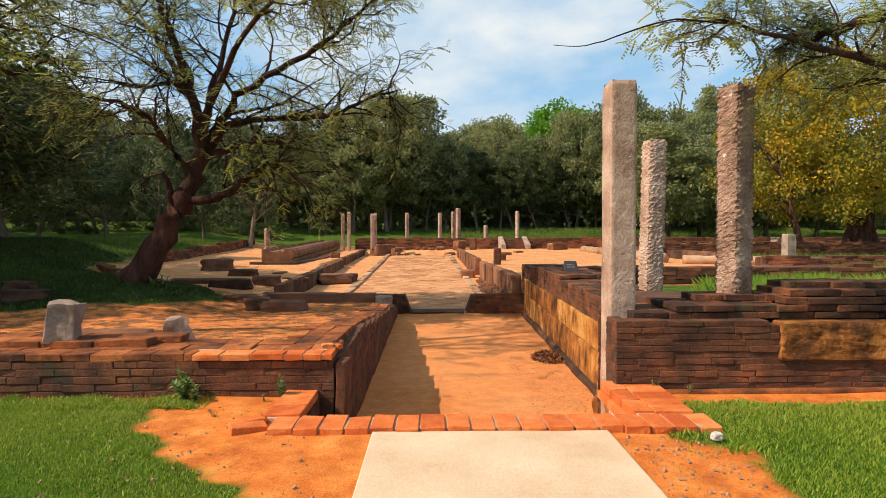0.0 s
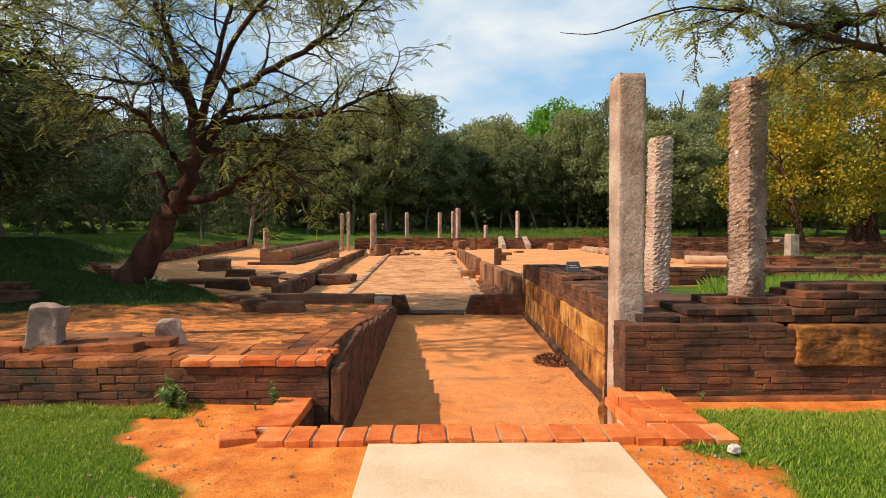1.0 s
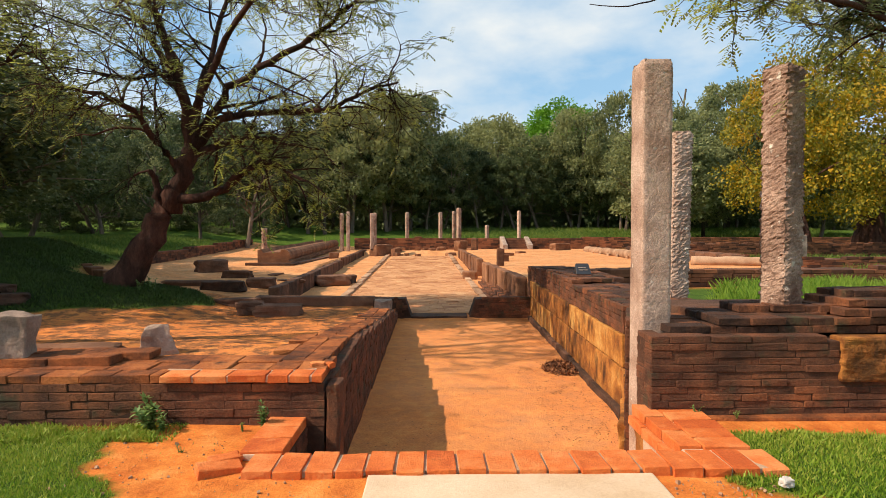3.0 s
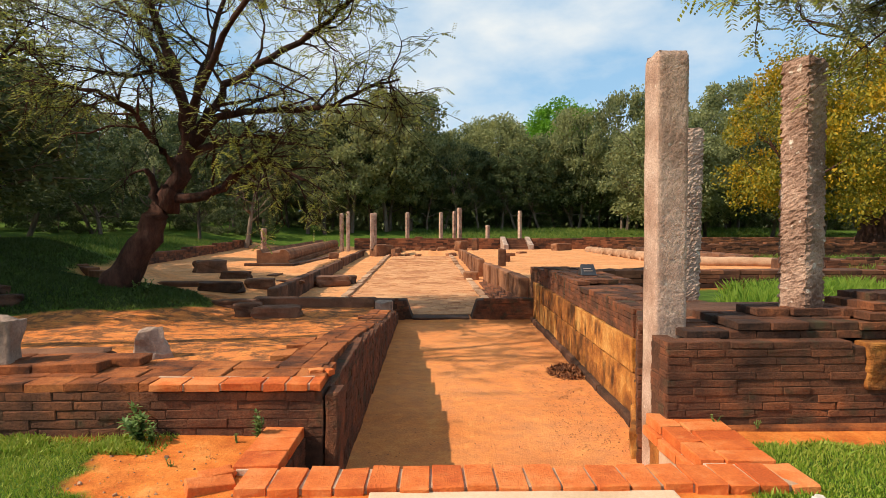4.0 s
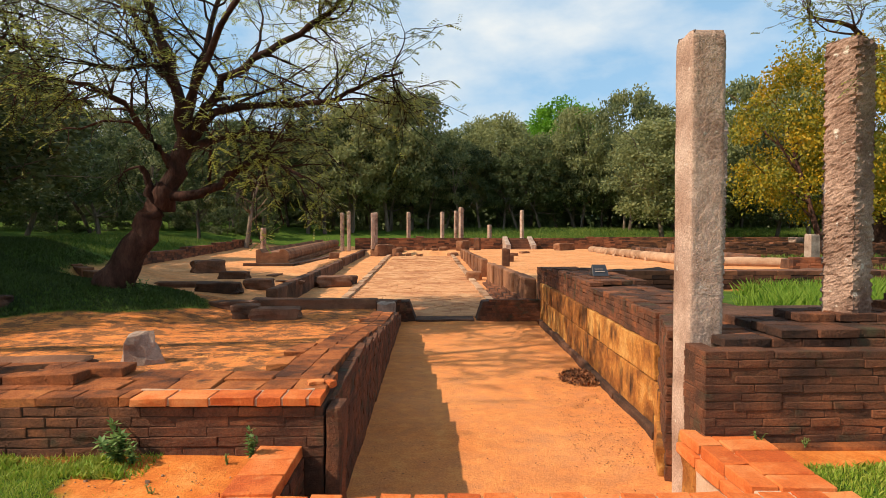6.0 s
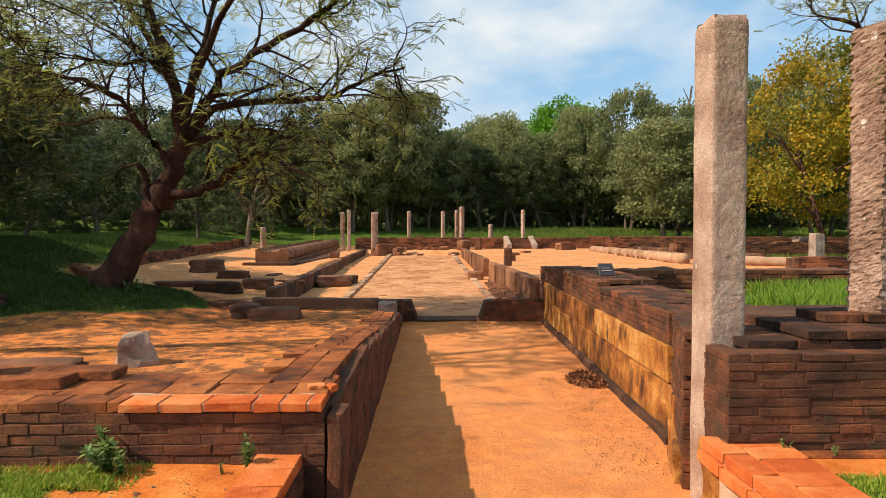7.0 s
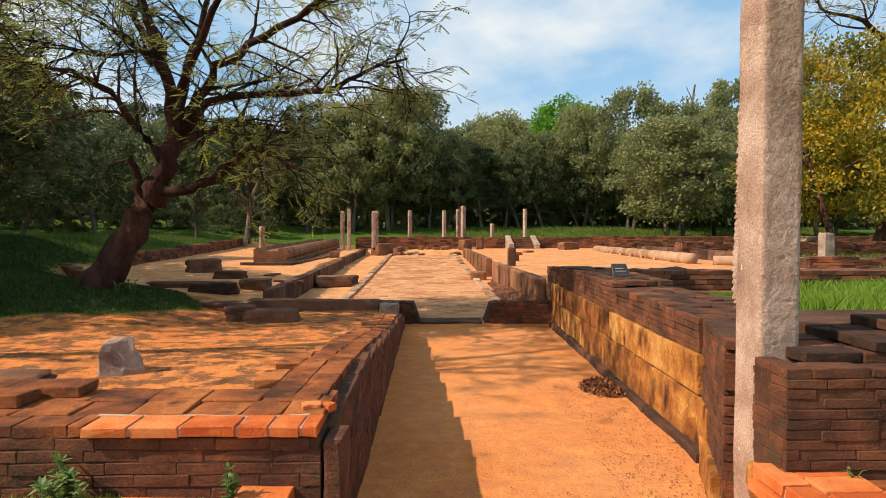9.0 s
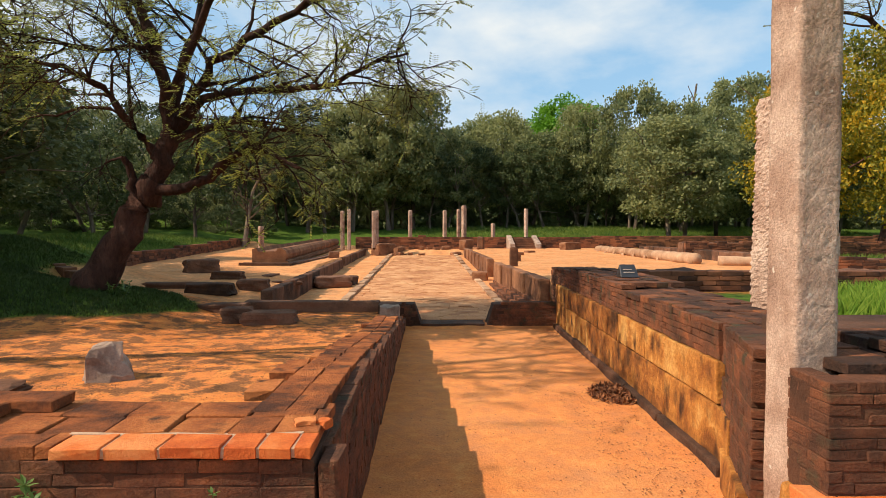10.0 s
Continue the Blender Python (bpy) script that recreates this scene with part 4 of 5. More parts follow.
def forest_tree_meshes(seed, height, spread, bare, clumps, per, le, bark, leaves, form=1.0):
    """Trunk and crown of a woodland tree with its foot at the origin."""
    rng = random.Random(seed)
    tv, tf, lv, lf = [], [], [], []
    r = 0.02 * height
    pts, rad, d = limb(rng, Vector((0, 0, -0.3)), Vector((rng.uniform(-.15, .15), rng.uniform(-.15, .15), 1)), height * 0.72, r, r * 0.35, 0.16, 0.1, 9)
    tube(tv, tf, pts, rad, 7)
    for k in range(9):
        i = rng.randint(3, 8)
        a = rng.uniform(0, 6.283)
        way = Vector((math.cos(a), math.sin(a), rng.uniform(0.3, 1.0)))
        bp, br, bd = limb(rng, pts[i], way, spread * rng.uniform(0.7, 1.2), r * 0.38, r * 0.06, 0.35, 0.05, 6)
        tube(tv, tf, bp, br, 5)
    for c in range(clumps):
        a, h = rng.uniform(0, 6.283), rng.random()
        hz = height * (bare + (1 - bare) * h)
        rr = spread * (0.35 + 0.65 * math.sin(math.pi * min(1, 0.12 + 0.86 * h)) ** 0.8) * form * math.sqrt(rng.uniform(0.25, 1.0))
        ctr = Vector((rr * math.cos(a), rr * math.sin(a), hz))
        size = spread * rng.uniform(0.12, 0.27)
        for q in range(per):
            v = rand_dir(rng)
            v.z *= 0.7
            p = ctr + v * size * rng.random() ** 0.4
            leaf(lv, lf, p, (rand_dir(rng) + v * 0.6 + Vector((0, 0, -0.3))).normalized(), rand_dir(rng), le * rng.uniform(0.6, 1.3), le * rng.uniform(0.2, 0.4))
    return mesh_of("trunk", tv, tf, bark, flat=False), mesh_of("crown", lv, lf, leaves)


def plant_tree(meshes, at, rz, scale, label, group):
    t = thing("tree", label, "tree", group, at=at)
    t.rotation_euler = (0, 0, rz)
    t.scale = (scale[0], scale[0], scale[1])
    for nm, me in zip(("trunk", "crown"), meshes):
        ob = new(nm, me)
        ob.parent = t
    return t



kinds = [forest_tree_meshes(100 + k, 11, 4.2, 0.25, 170, 80, 0.28, PALE_BARK, FOREST if k < 4 else DEEP) for k in range(6)]
slender = [forest_tree_meshes(120 + k, 9, 2.6, 0.34, 70, 80, 0.22, PALE_BARK, DEEP if k else FOREST) for k in range(3)]
bushes = [forest_tree_meshes(130 + k, 3.6, 2.6, 0.02, 60, 90, 0.20, PALE_BARK, DEEP if k else FOREST) for k in range(3)]
bright = forest_tree_meshes(140, 12, 4.0, 0.3, 210, 110, 0.30, PALE_BARK, BRIGHT)
yellow = forest_tree_meshes(150, 8, 4.0, 0.22, 140, 190, 0.155, BARK, YELLOW)
ygreen = forest_tree_meshes(151, 8, 4.0, 0.22, 140, 190, 0.155, BARK, YGREEN)
rng = random.Random(77)


def row_of(x0, x1, step, depth, wobble, meshes, size, label, group):
    x = x0
    while x < x1:
        y = depth(x) + rng.uniform(-wobble, wobble)
        s = size * rng.uniform(0.82, 1.18)
        plant_tree(meshes[rng.randrange(len(meshes))], (x, y, level(x, y) - 0.15), rng.uniform(0, 6.28), (s, s * rng.uniform(0.9, 1.12)), label, group)
        x += step * rng.uniform(0.7, 1.3)


WOOD = "dense olive green woodland tree at the edge of the clearing"
# The west end takes the dark leaves, standing in for its deep shade.
row_of(-48, -13, 3.8, lambda x: 66 - 0.12 * (-x - 5), 2.5, kinds[4:], 0.93, WOOD, "woodland trees")
row_of(-12, 64, 3.8, lambda x: 66 - 0.12 * max(0, -x - 5), 2.5, kinds[:4], 0.93, WOOD, "woodland trees")
row_of(-56, 74, 4.6, lambda x: 80, 4, kinds[:4], 1.06, WOOD, "woodland trees")
row_of(-44, -13, 3.2, lambda x: 46, 3.5, slender[1:], 1.0, "slender pale-trunked tree in the shady wood", "slender trees")
row_of(-26, -3, 2.2, lambda x: 57, 3.0, slender, 1.05, "slender pale-trunked tree in the shady wood", "slender trees")
row_of(-3, 34, 2.0, lambda x: 61.5, 1.6, slender, 0.9, "slender pale-trunked tree in the shady wood", "slender trees")
row_of(-46, 66, 3.2, lambda x: 63.5, 2.0, bushes, 0.62, "low dark shrub under the woodland trees", "undergrowth")
row_of(-40, -15, 3.0, lambda x: 51, 2.0, bushes, 0.8, "low dark shrub under the woodland trees", "undergrowth")
row_of(20, 64, 3.8, lambda x: 52 - 0.1 * x, 3.0, kinds, 0.8, WOOD, "woodland trees")
for x, y in ((-24, 33), (-20, 27), (-28, 22), (-20, 20.5), (-30, 40), (-24, 17), (-21, 12.0)):
    s = rng.uniform(0.85, 1.1)
    plant_tree(kinds[4 + rng.randrange(2)], (x, y, level(x, y) - 0.15), rng.uniform(0, 6.28), (s, s * 0.72), "shady broad-leaved tree beside the clearing", "west trees")
for x, y, s in ((-4.6, 58.0, 1.12), (-2.4, 61.0, 1.15), (-8.0, 57.0, 1.0)):
    plant_tree(kinds[rng.randrange(4)], (x, y, level(x, y) - 0.15), rng.uniform(0, 6.28), (s, s * 1.12), WOOD, "woodland trees")
for x, y in ((-14.6, 10.2), (-16.4, 12.6)):
    plant_tree(kinds[4], (x, y, level(x, y) - 0.15), rng.uniform(0, 6.28), (0.72, 0.60), "shady broad-leaved tree beside the clearing", "west trees")
for x, y in ((-15.4, 14.0), (-15.2, 18.2), (-17.6, 16.2), (-19.0, 11.2), (-21.5, 15.5)):
    plant_tree(kinds[4 + rng.randrange(2)], (x, y, level(x, y) - 0.15), rng.uniform(0, 6.28), (1.0, 0.64), "shady broad-leaved tree beside the clearing", "west trees")
for x, y, w, h in ((19.6, 58.5, 0.95, 1.26), (15.6, 62.0, 0.9, 1.16), (23.5, 57.0, 0.9, 1.12), (36.0, 70.0, 1.3, 1.62), (41.0, 66.0, 1.2, 1.5)):
    plant_tree(kinds[rng.randrange(4)], (x, y, level(x, y) - 0.15), rng.uniform(0, 6.28), (w, h), WOOD, "woodland trees")
plant_tree(kinds[2], (18.6, 47.5, level(18.6, 47.5) - 0.1), 1.3, (1.05, 0.92), "broad dark tree with a stout trunk behind the wall", "")
snag = thing("dead_tree", "tall bare dead trunk standing above the wood", "tree", at=(25.4, 60, 2.0))
sv, sf = [], []
pts, rad, d = limb(random.Random(4), Vector((25.4, 60, 1.5)), Vector((0, 0, 1)), 15.2, 0.22, 0.09, 0.05, 0.05, 9)
tube(sv, sf, pts, rad, 7)
pts, rad, d = limb(random.Random(6), pts[8], Vector((-0.5, 0, 1)), 1.6, 0.07, 0.03, 0.1, 0.1, 4)
tube(sv, sf, pts, rad, 5)
piece("trunk", mesh_of("trunk", sv, sf, PALE_BARK, flat=False), snag)
plant_tree(bright, (18.9, 84, level(16, 84)), 1.0, (1.60, 1.50), "tall bright green tree above the woodland", "")
plant_tree(yellow, (20.0, 30.5, level(20, 30)), 0.6, (1.12, 1.3), "yellow-leaved tree beyond the ruined walls", "yellow trees")
plant_tree(ygreen, (25.5, 32.0, level(25, 32)), 2.6, (1.2, 1.3), "yellow-leaved tree beyond the ruined walls", "yellow trees")


def woodland():
    """The wood far behind, beyond counting."""
    r = random.Random(9)
    lv, lf = [], []
    for k in range(72000):
        t = r.random()
        if t < 0.62:
            p = Vector((r.uniform(-110, 130), 98 + r.uniform(0, 14), 0))
            h = 11 + 3 * noise.noise(Vector((p.x * 0.06, 2, 0))) + 2 * noise.noise(Vector((p.x * 0.25, 2, 0)))
        elif t < 0.81:
            p = Vector((-52 + r.uniform(-10, 0), r.uniform(-10, 100), 0))
            h = 11 + 3 * noise.noise(Vector((p.y * 0.08, 5, 0)))
        else:
            p = Vector((70 + r.uniform(0, 10), r.uniform(-10, 100), 0))
            h = 10 + 3 * noise.noise(Vector((p.y * 0.08, 8, 0)))
        p.z = level(p.x, p.y) + h * r.random() ** 1.5
        le = r.uniform(0.8, 1.9)
        leaf(lv, lf, p, rand_dir(r), rand_dir(r), le, le * 0.35)
    ob = new("far_woodland", mesh_of("far_woodland", lv, lf, DEEP))
    tagged(ob, "dark green foliage of the distant surrounding wood", "woodland", kind="stuff")


woodland()


def spray(rng, lv, lf, pts, way, count, big):
    for q in range(count):
        j = rng.randint(1, len(pts) - 1)
        s = rng.uniform(0.7, 1.3) * big
        frond(rng, lv, lf, pts[j], (way + rand_dir(rng) * 1.1).normalized(), 0.32 * s, 5, 0.095 * s, 0.026 * s)


def limbs_tree(label, base, stems, seed, twigs, sprays, bark, leaves, big=1.0, reach=1.0, group=""):
    """A tree from its main stems, each a list of places with radii; boughs and twigs grow from them at random."""
    rng = random.Random(seed)
    t = thing("tree", label, "tree", group, at=base)
    for number, (pts, r0, r1, grow) in enumerate(stems):
        tv, tf, lv, lf = [], [], [], []
        pts = [Vector(p) for p in pts]
        fine = []
        for a, b in zip(pts, pts[1:]):
            for k in range(3):
                fine.append(a.lerp(b, k / 3) + Vector((rng.gauss(0, 1), rng.gauss(0, 1), rng.gauss(0, 1))) * min(0.05, r0 * 0.22))
        fine[0] = pts[0]
        fine.append(pts[-1])
        n = len(fine)
        rad = [r0 + (r1 - r0) * k / (n - 1) for k in range(n)]
        if number == 0:
            rad = [q * (1 + 0.32 * math.exp(-(p - pts[0]).length / (1.6 * r0))) for q, p in zip(rad, fine)]
        tube(tv, tf, fine, rad, 9)
        for k in range(int(grow)):
            i = rng.randint(max(1, n // 4), n - 1)
            w2 = ((fine[i] - fine[i - 1]).normalized() * 0.8 + rand_dir(rng) + Vector((0, 0, 0.15))).normalized()
            p2, r2, d2 = limb(rng, fine[i], w2, rng.uniform(1.5, 3.4) * reach * (1.15 - 0.7 * i / n), max(0.03 * reach, rad[i] * 0.5), 0.016 * reach, 0.36, 0.0, 8)
            tube(tv, tf, p2, r2, 5)
            for q in range(twigs):
                j = rng.randint(2, 8)
                w3 = (w2 * 0.6 + rand_dir(rng)).normalized()
                p3, r3, d3 = limb(rng, p2[j], w3, rng.uniform(0.7, 1.8) * reach, max(0.012 * reach, r2[j] * 0.45), 0.006 * reach, 0.4, -0.10, 5)
                tube(tv, tf, p3, r3, 4)
                spray(rng, lv, lf, p3, w3, sprays, big)
        name = "bough" if number else "trunk"
        wood = piece(name, mesh_of(name, tv, tf, bark, flat=False), t)
        if lf:
            new("foliage", mesh_of("foliage", lv, lf, leaves)).parent = wood


limbs_tree("large spreading tree with a leaning dark trunk and feathery leaves", (-7.3, 14.3, 0.35), [
    ([(-7.43, 14.3, 0.15), (-7.09, 14.3, 0.77), (-6.68, 14.3, 1.41), (-6.39, 14.3, 2.03), (-6.11, 14.3, 2.53)], 0.34, 0.25, 0),
    ([(-6.37, 14.3, 2.03), (-6.45, 14.18, 2.42), (-6.45, 14.1, 2.76), (-6.55, 14.0, 2.98)], 0.11, 0.06, 1),
    ([(-6.11, 14.3, 2.53), (-5.78, 14.3, 3.0), (-5.71, 14.3, 3.5)], 0.211, 0.198, 0),
    ([(-6.0, 14.3, 3.01), (-6.23, 13.8, 3.57), (-6.51, 13.3, 4.17), (-6.85, 12.7, 4.37), (-7.25, 12.1, 4.39)], 0.101, 0.027, 14),
    ([(-5.71, 14.3, 3.47), (-5.74, 14.2, 4.37), (-5.97, 14.0, 5.24), (-6.24, 13.9, 6.21), (-6.48, 13.8, 6.96), (-6.86, 13.7, 7.78)], 0.148, 0.045, 17),
    ([(-5.94, 14.0, 5.16), (-6.32, 13.6, 5.04), (-6.48, 13.1, 4.79), (-7.01, 12.6, 4.86)], 0.062, 0.023, 9),
    ([(-5.71, 14.3, 3.47), (-5.63, 14.5, 4.54), (-5.64, 14.8, 5.28), (-5.47, 15.1, 6.05), (-5.24, 15.3, 7.32), (-5.2, 15.5, 8.54)], 0.117, 0.036, 15),
    ([(-5.69, 14.3, 3.5), (-5.14, 14.0, 4.23), (-4.58, 13.7, 4.79), (-3.87, 13.4, 5.15), (-2.84, 13.1, 5.57), (-2.12, 12.8, 5.96), (-1.45, 12.5, 6.4)], 0.117, 0.032, 20),
    ([(-5.71, 14.3, 3.43), (-5.0, 14.1, 4.17), (-4.35, 13.8, 4.24), (-2.97, 13.3, 4.17), (-2.15, 13.0, 4.23), (-1.36, 12.7, 4.52), (-0.75, 12.5, 4.62)], 0.109, 0.018, 19),
    ([(-6.21, 14.3, 2.42), (-5.55, 14.1, 2.33), (-4.74, 13.9, 2.55), (-4.19, 13.6, 3.0), (-3.49, 13.3, 3.05), (-2.8, 13.0, 2.65)], 0.133, 0.027, 13),
    ([(-5.74, 14.3, 3.34), (-5.23, 14.7, 3.66), (-4.61, 15.2, 3.95), (-3.95, 15.7, 3.87), (-2.97, 16.1, 3.78)], 0.101, 0.027, 14),
    ([(-5.5, 14.0, 4.37), (-4.44, 13.0, 5.68), (-3.35, 12.1, 6.34), (-2.26, 11.5, 6.69)], 0.086, 0.027, 15),
    ([(-6.06, 14.5, 5.01), (-7.37, 15.3, 6.76), (-8.7, 15.9, 8.01), (-10.41, 16.5, 8.88)], 0.086, 0.027, 14),
], 21, 9, 5, BARK, FEATHER, 0.64, 0.69)

# a second feathery tree whose boughs reach in from the west
limbs_tree("feathery tree with drooping boughs west of the walls", (-14.5, 14.0, 0), [
    ([(-14.5, 14.0, -0.3), (-14.0, 14.0, 2.2), (-13.0, 14.0, 4.4), (-12.4, 14.2, 6.4)], 0.36, 0.16, 6),
    ([(-13.3, 14.0, 3.8), (-12.2, 14.2, 4.9), (-11.2, 14.5, 5.6), (-10.2, 14.6, 5.6)], 0.18, 0.04, 15),
    ([(-12.6, 14.1, 6.0), (-11.4, 14.4, 7.2), (-10.0, 14.6, 7.9)], 0.15, 0.04, 15),
    ([(-13.6, 14.0, 3.2), (-12.2, 12.6, 4.6), (-10.6, 11.6, 5.2)], 0.14, 0.04, 10),
], 33, 8, 8, BARK, FEATHER, 0.85, 0.95)

# boughs of a tree east of the walls
limbs_tree("feathery tree with bare twigs overhanging the east wall", (7.6, 6.2, 0), [
    ([(7.6, 6.2, -0.3), (7.5, 6.2, 1.5), (7.0, 6.0, 2.7)], 0.30, 0.20, 0),
    ([(7.0, 6.0, 2.6), (4.8, 5.3, 2.93), (3.78, 5.04, 3.06), (2.94, 4.79, 3.16), (2.18, 4.54, 3.22)], 0.05, 0.009, 17),
    ([(7.0, 6.0, 2.7), (5.6, 6.4, 3.35), (4.2, 6.5, 3.7)], 0.09, 0.02, 12),
    ([(7.0, 6.0, 2.7), (5.6, 5.5, 3.40), (4.06, 5.04, 3.45), (3.60, 5.04, 3.33), (3.28, 4.96, 3.20), (2.94, 4.91, 3.20)], 0.075, 0.015, 9),
    ([(6.9, 6.0, 2.6), (4.62, 5.12, 2.80), (3.86, 4.96, 2.86)], 0.05, 0.012, 9),
    ([(2.44, 4.62, 3.20), (1.85, 4.33, 3.13), (1.47, 4.12, 2.98), (1.18, 3.95, 2.83), (0.97, 3.86, 2.76), (0.80, 3.82, 2.76)], 0.008, 0.002, 0),
    ([(2.27, 4.55, 3.21), (1.97, 4.37, 3.10), (1.85, 4.24, 2.98)], 0.006, 0.002, 0),
], 41, 6, 8, BARK, FEATHER, 0.36, 0.26)

# tall thick-trunked tree behind the yellow trees
limbs_tree("tall tree with a thick reddish trunk and sparse crown", (25.9, 34.0, 0.3), [
    ([(25.6, 34.0, -0.2), (25.7, 34.0, 1.0), (25.9, 34.0, 3.0), (26.3, 34.0, 5.6), (27.4, 33.9, 8.2)], 0.85, 0.34, 0),
    ([(27.4, 33.9, 8.0), (25.6, 33.6, 11.4), (23.4, 33.4, 13.2), (21.0, 33.4, 13.8)], 0.28, 0.05, 13),
    ([(27.4, 33.9, 8.2), (27.4, 33.4, 11.6), (25.4, 32.8, 15.0)], 0.28, 0.06, 11),
    ([(27.4, 34.0, 8.2), (29.6, 33.6, 10.2), (32.0, 33.4, 12.4)], 0.26, 0.06, 9),
], 55, 6, 4, BARK, YGREEN, 1.3, 1.35)

# tall sparse tree that dapples the corridor
limbs_tree("tall sparse feathery tree west of the walls", (-14.0, 7.6, 0), [
    ([(-14.0, 7.6, -0.2), (-13.6, 7.6, 3.0), (-12.8, 7.5, 6.0), (-11.8, 7.6, 8.2)], 0.32, 0.14, 3),
    ([(-12.6, 7.5, 6.4), (-10.6, 7.8, 8.0), (-8.8, 8.2, 8.9)], 0.14, 0.04, 9),
    ([(-12.0, 7.6, 8.0), (-10.2, 8.6, 9.6), (-8.8, 9.2, 10.2)], 0.12, 0.04, 9),
], 66, 6, 3, BARK, FEATHER, 0.85, 0.95)

# ---- east ruins ----
def low_wall(label, a, b, z0, z1, seed, course=0.10, length=0.45):
    t = thing("ruined_wall", label, "wall", "ruined walls", "structure", at=(a[0], a[1], z0))
    lay_joined("bricks", courses(a, b, z0, lambda u: z1 + 0.08 * fbm(u * 0.8, seed), seed=seed, course=course, length=length, depth=0.35), FAR_BRICK, t)
    mid = Vector((b[0] - a[0], b[1] - a[1], 0))
    k = max(2, int(mid.length / 0.8))
    for i in range(k):
        p = Vector((*a, 0)).lerp(Vector((*b, 0)), (i + 0.5) / k)
        nrm = Vector((-mid.y, mid.x, 0)).normalized() * 0.45
        p += nrm
        bm = box_bm(-0.45, 0.45, -0.3, 0.3, z0 - 0.2, z1 - 0.02 + 0.06 * fbm(i * 1.7, seed), 0.04, 2, 0.05, i)
        bmesh.ops.rotate(bm, verts=bm.verts, matrix=Matrix.Rotation(math.atan2(mid.y, mid.x), 3, "Z"))
        bmesh.ops.translate(bm, verts=bm.verts, vec=(p.x, p.y, 0))
        part("capping", bm, DARK_STONE, t)
    return t


low_wall("low mossy ruined brick wall behind tall grass", (3.6, 13.9), (11.5, 13.7), 0.2, 0.70, 61)
low_wall("low ruined brick wall on the east terrace", (12.5, 21.2), (26, 20.5), 0.2, 0.66, 62)
low_wall("low ruined brick wall on the east terrace", (12.0, 30), (34, 31), 0.3, 1.05, 63)
low_wall("low ruined brick wall on the east terrace", (11.5, 44.6), (34, 41), 0.4, 1.3, 65)
low_wall("low ruined brick wall on the east terrace", (13, 24), (13.4, 38), 0.2, 0.7, 66)


def fallen(a, b, r0, r1, seed):
    """A fallen round shaft lying on the ground."""
    rng2 = random.Random(seed)
    verts, faces = [], []
    A, B = Vector(a), Vector(b)
    pts = [A.lerp(B, k / 14) + Vector((0, 0, 0.012 * rng2.uniform(-1, 1))) for k in range(15)]
    tube(verts, faces, pts, [r0 + (r1 - r0) * k / 14 + 0.015 * rng2.uniform(-1, 1) for k in range(15)], 12)
    faces += [tuple(range(12))[::-1], tuple(14 * 12 + i for i in range(12))]
    ob = new("fallen_pillar", mesh_of("fallen_pillar", verts, faces, PALE_KERB, flat=False))
    tagged(ob, "pale broken stone shaft lying fallen on the sand", "pillar", "fallen pillars")


fallen((10.4, 39.2, 0.46), (10.3, 35.0, 0.46), 0.24, 0.24, 1)
fallen((10.3, 34.6, 0.46), (10.2, 29.5, 0.45), 0.24, 0.25, 2)
fallen((10.2, 29.2, 0.45), (10.0, 24.6, 0.45), 0.24, 0.25, 3)
fallen((10.6, 24.0, 0.42), (13.5, 23.0, 0.42), 0.20, 0.20, 4)
stone("stone_post", "broken pale stone post among the east ruins", "stone", (16.4, 26, 0.2), (0.45, 0.4, 1.3), 8, material=GREY, seed=41, rough=0.07, bevel=0.06)
stone("stone_block", "pale stone block lying among the east ruins", "stone", (19.8, 32.2, 1.05), (0.9, 0.5, 0.3), 8, material=GREY, seed=42, rough=0.1)
blocks = ((2.6, 22.9, 0.28, 0.25, 0.75), (3.2, 26.5, 0.35, 0.35, 0.4), (4.2, 33, 0.7, 0.4, 0.25), (5.4, 36, 0.6, 0.35, 0.2), (8.9, 40.5, 1.6, 0.6, 0.55),
          (-3.6, 40.6, 1.6, 0.8, 0.85), (-2.6, 39.9, 0.5, 0.4, 0.6), (2.0, 41.6, 1.5, 0.5, 0.7), (2.9, 40.6, 0.5, 0.4, 0.9),
          (1.55, 24.9, 0.55, 0.6, 0.42), (-5.7, 21.4, 1.0, 0.35, 0.12), (-5.3, 31.2, 0.5, 0.5, 0.4))
for k, (x, y, sx, sy, sz) in enumerate(blocks):
    stone("stone_block", "weathered brown stone block standing about the forecourt", "stone", (x, y, level(x, y) - 0.08), (sx, sy, sz), 9 * k, material=BROWN_STONE, seed=60 + k, group="forecourt blocks", rough=0.06)
rr = random.Random(31)
for k in range(26):
    x, y = rr.uniform(-3.0, 2.6), rr.uniform(39.6, 43.2)
    s = rr.uniform(0.16, 0.42)
    stone("rubble_stone", "broken piece of rubble at the end of the path", "stone", (x, y, level(x, y) - 0.04), (s * 1.4, s, s * 0.7), rr.uniform(0, 180), material=BROWN_STONE, seed=90 + k, group="rubble", rough=0.16, cuts=1)
for k in range(9):
    y = 25 + 1.6 * k
    stone("log_support", "small stone propping the fallen shaft", "stone", (9.95, y, 0.22), (0.14, 0.14, 0.2), 9 * k, material=PALE_KERB, seed=130 + k, group="shaft supports", rough=0.05, cuts=1)

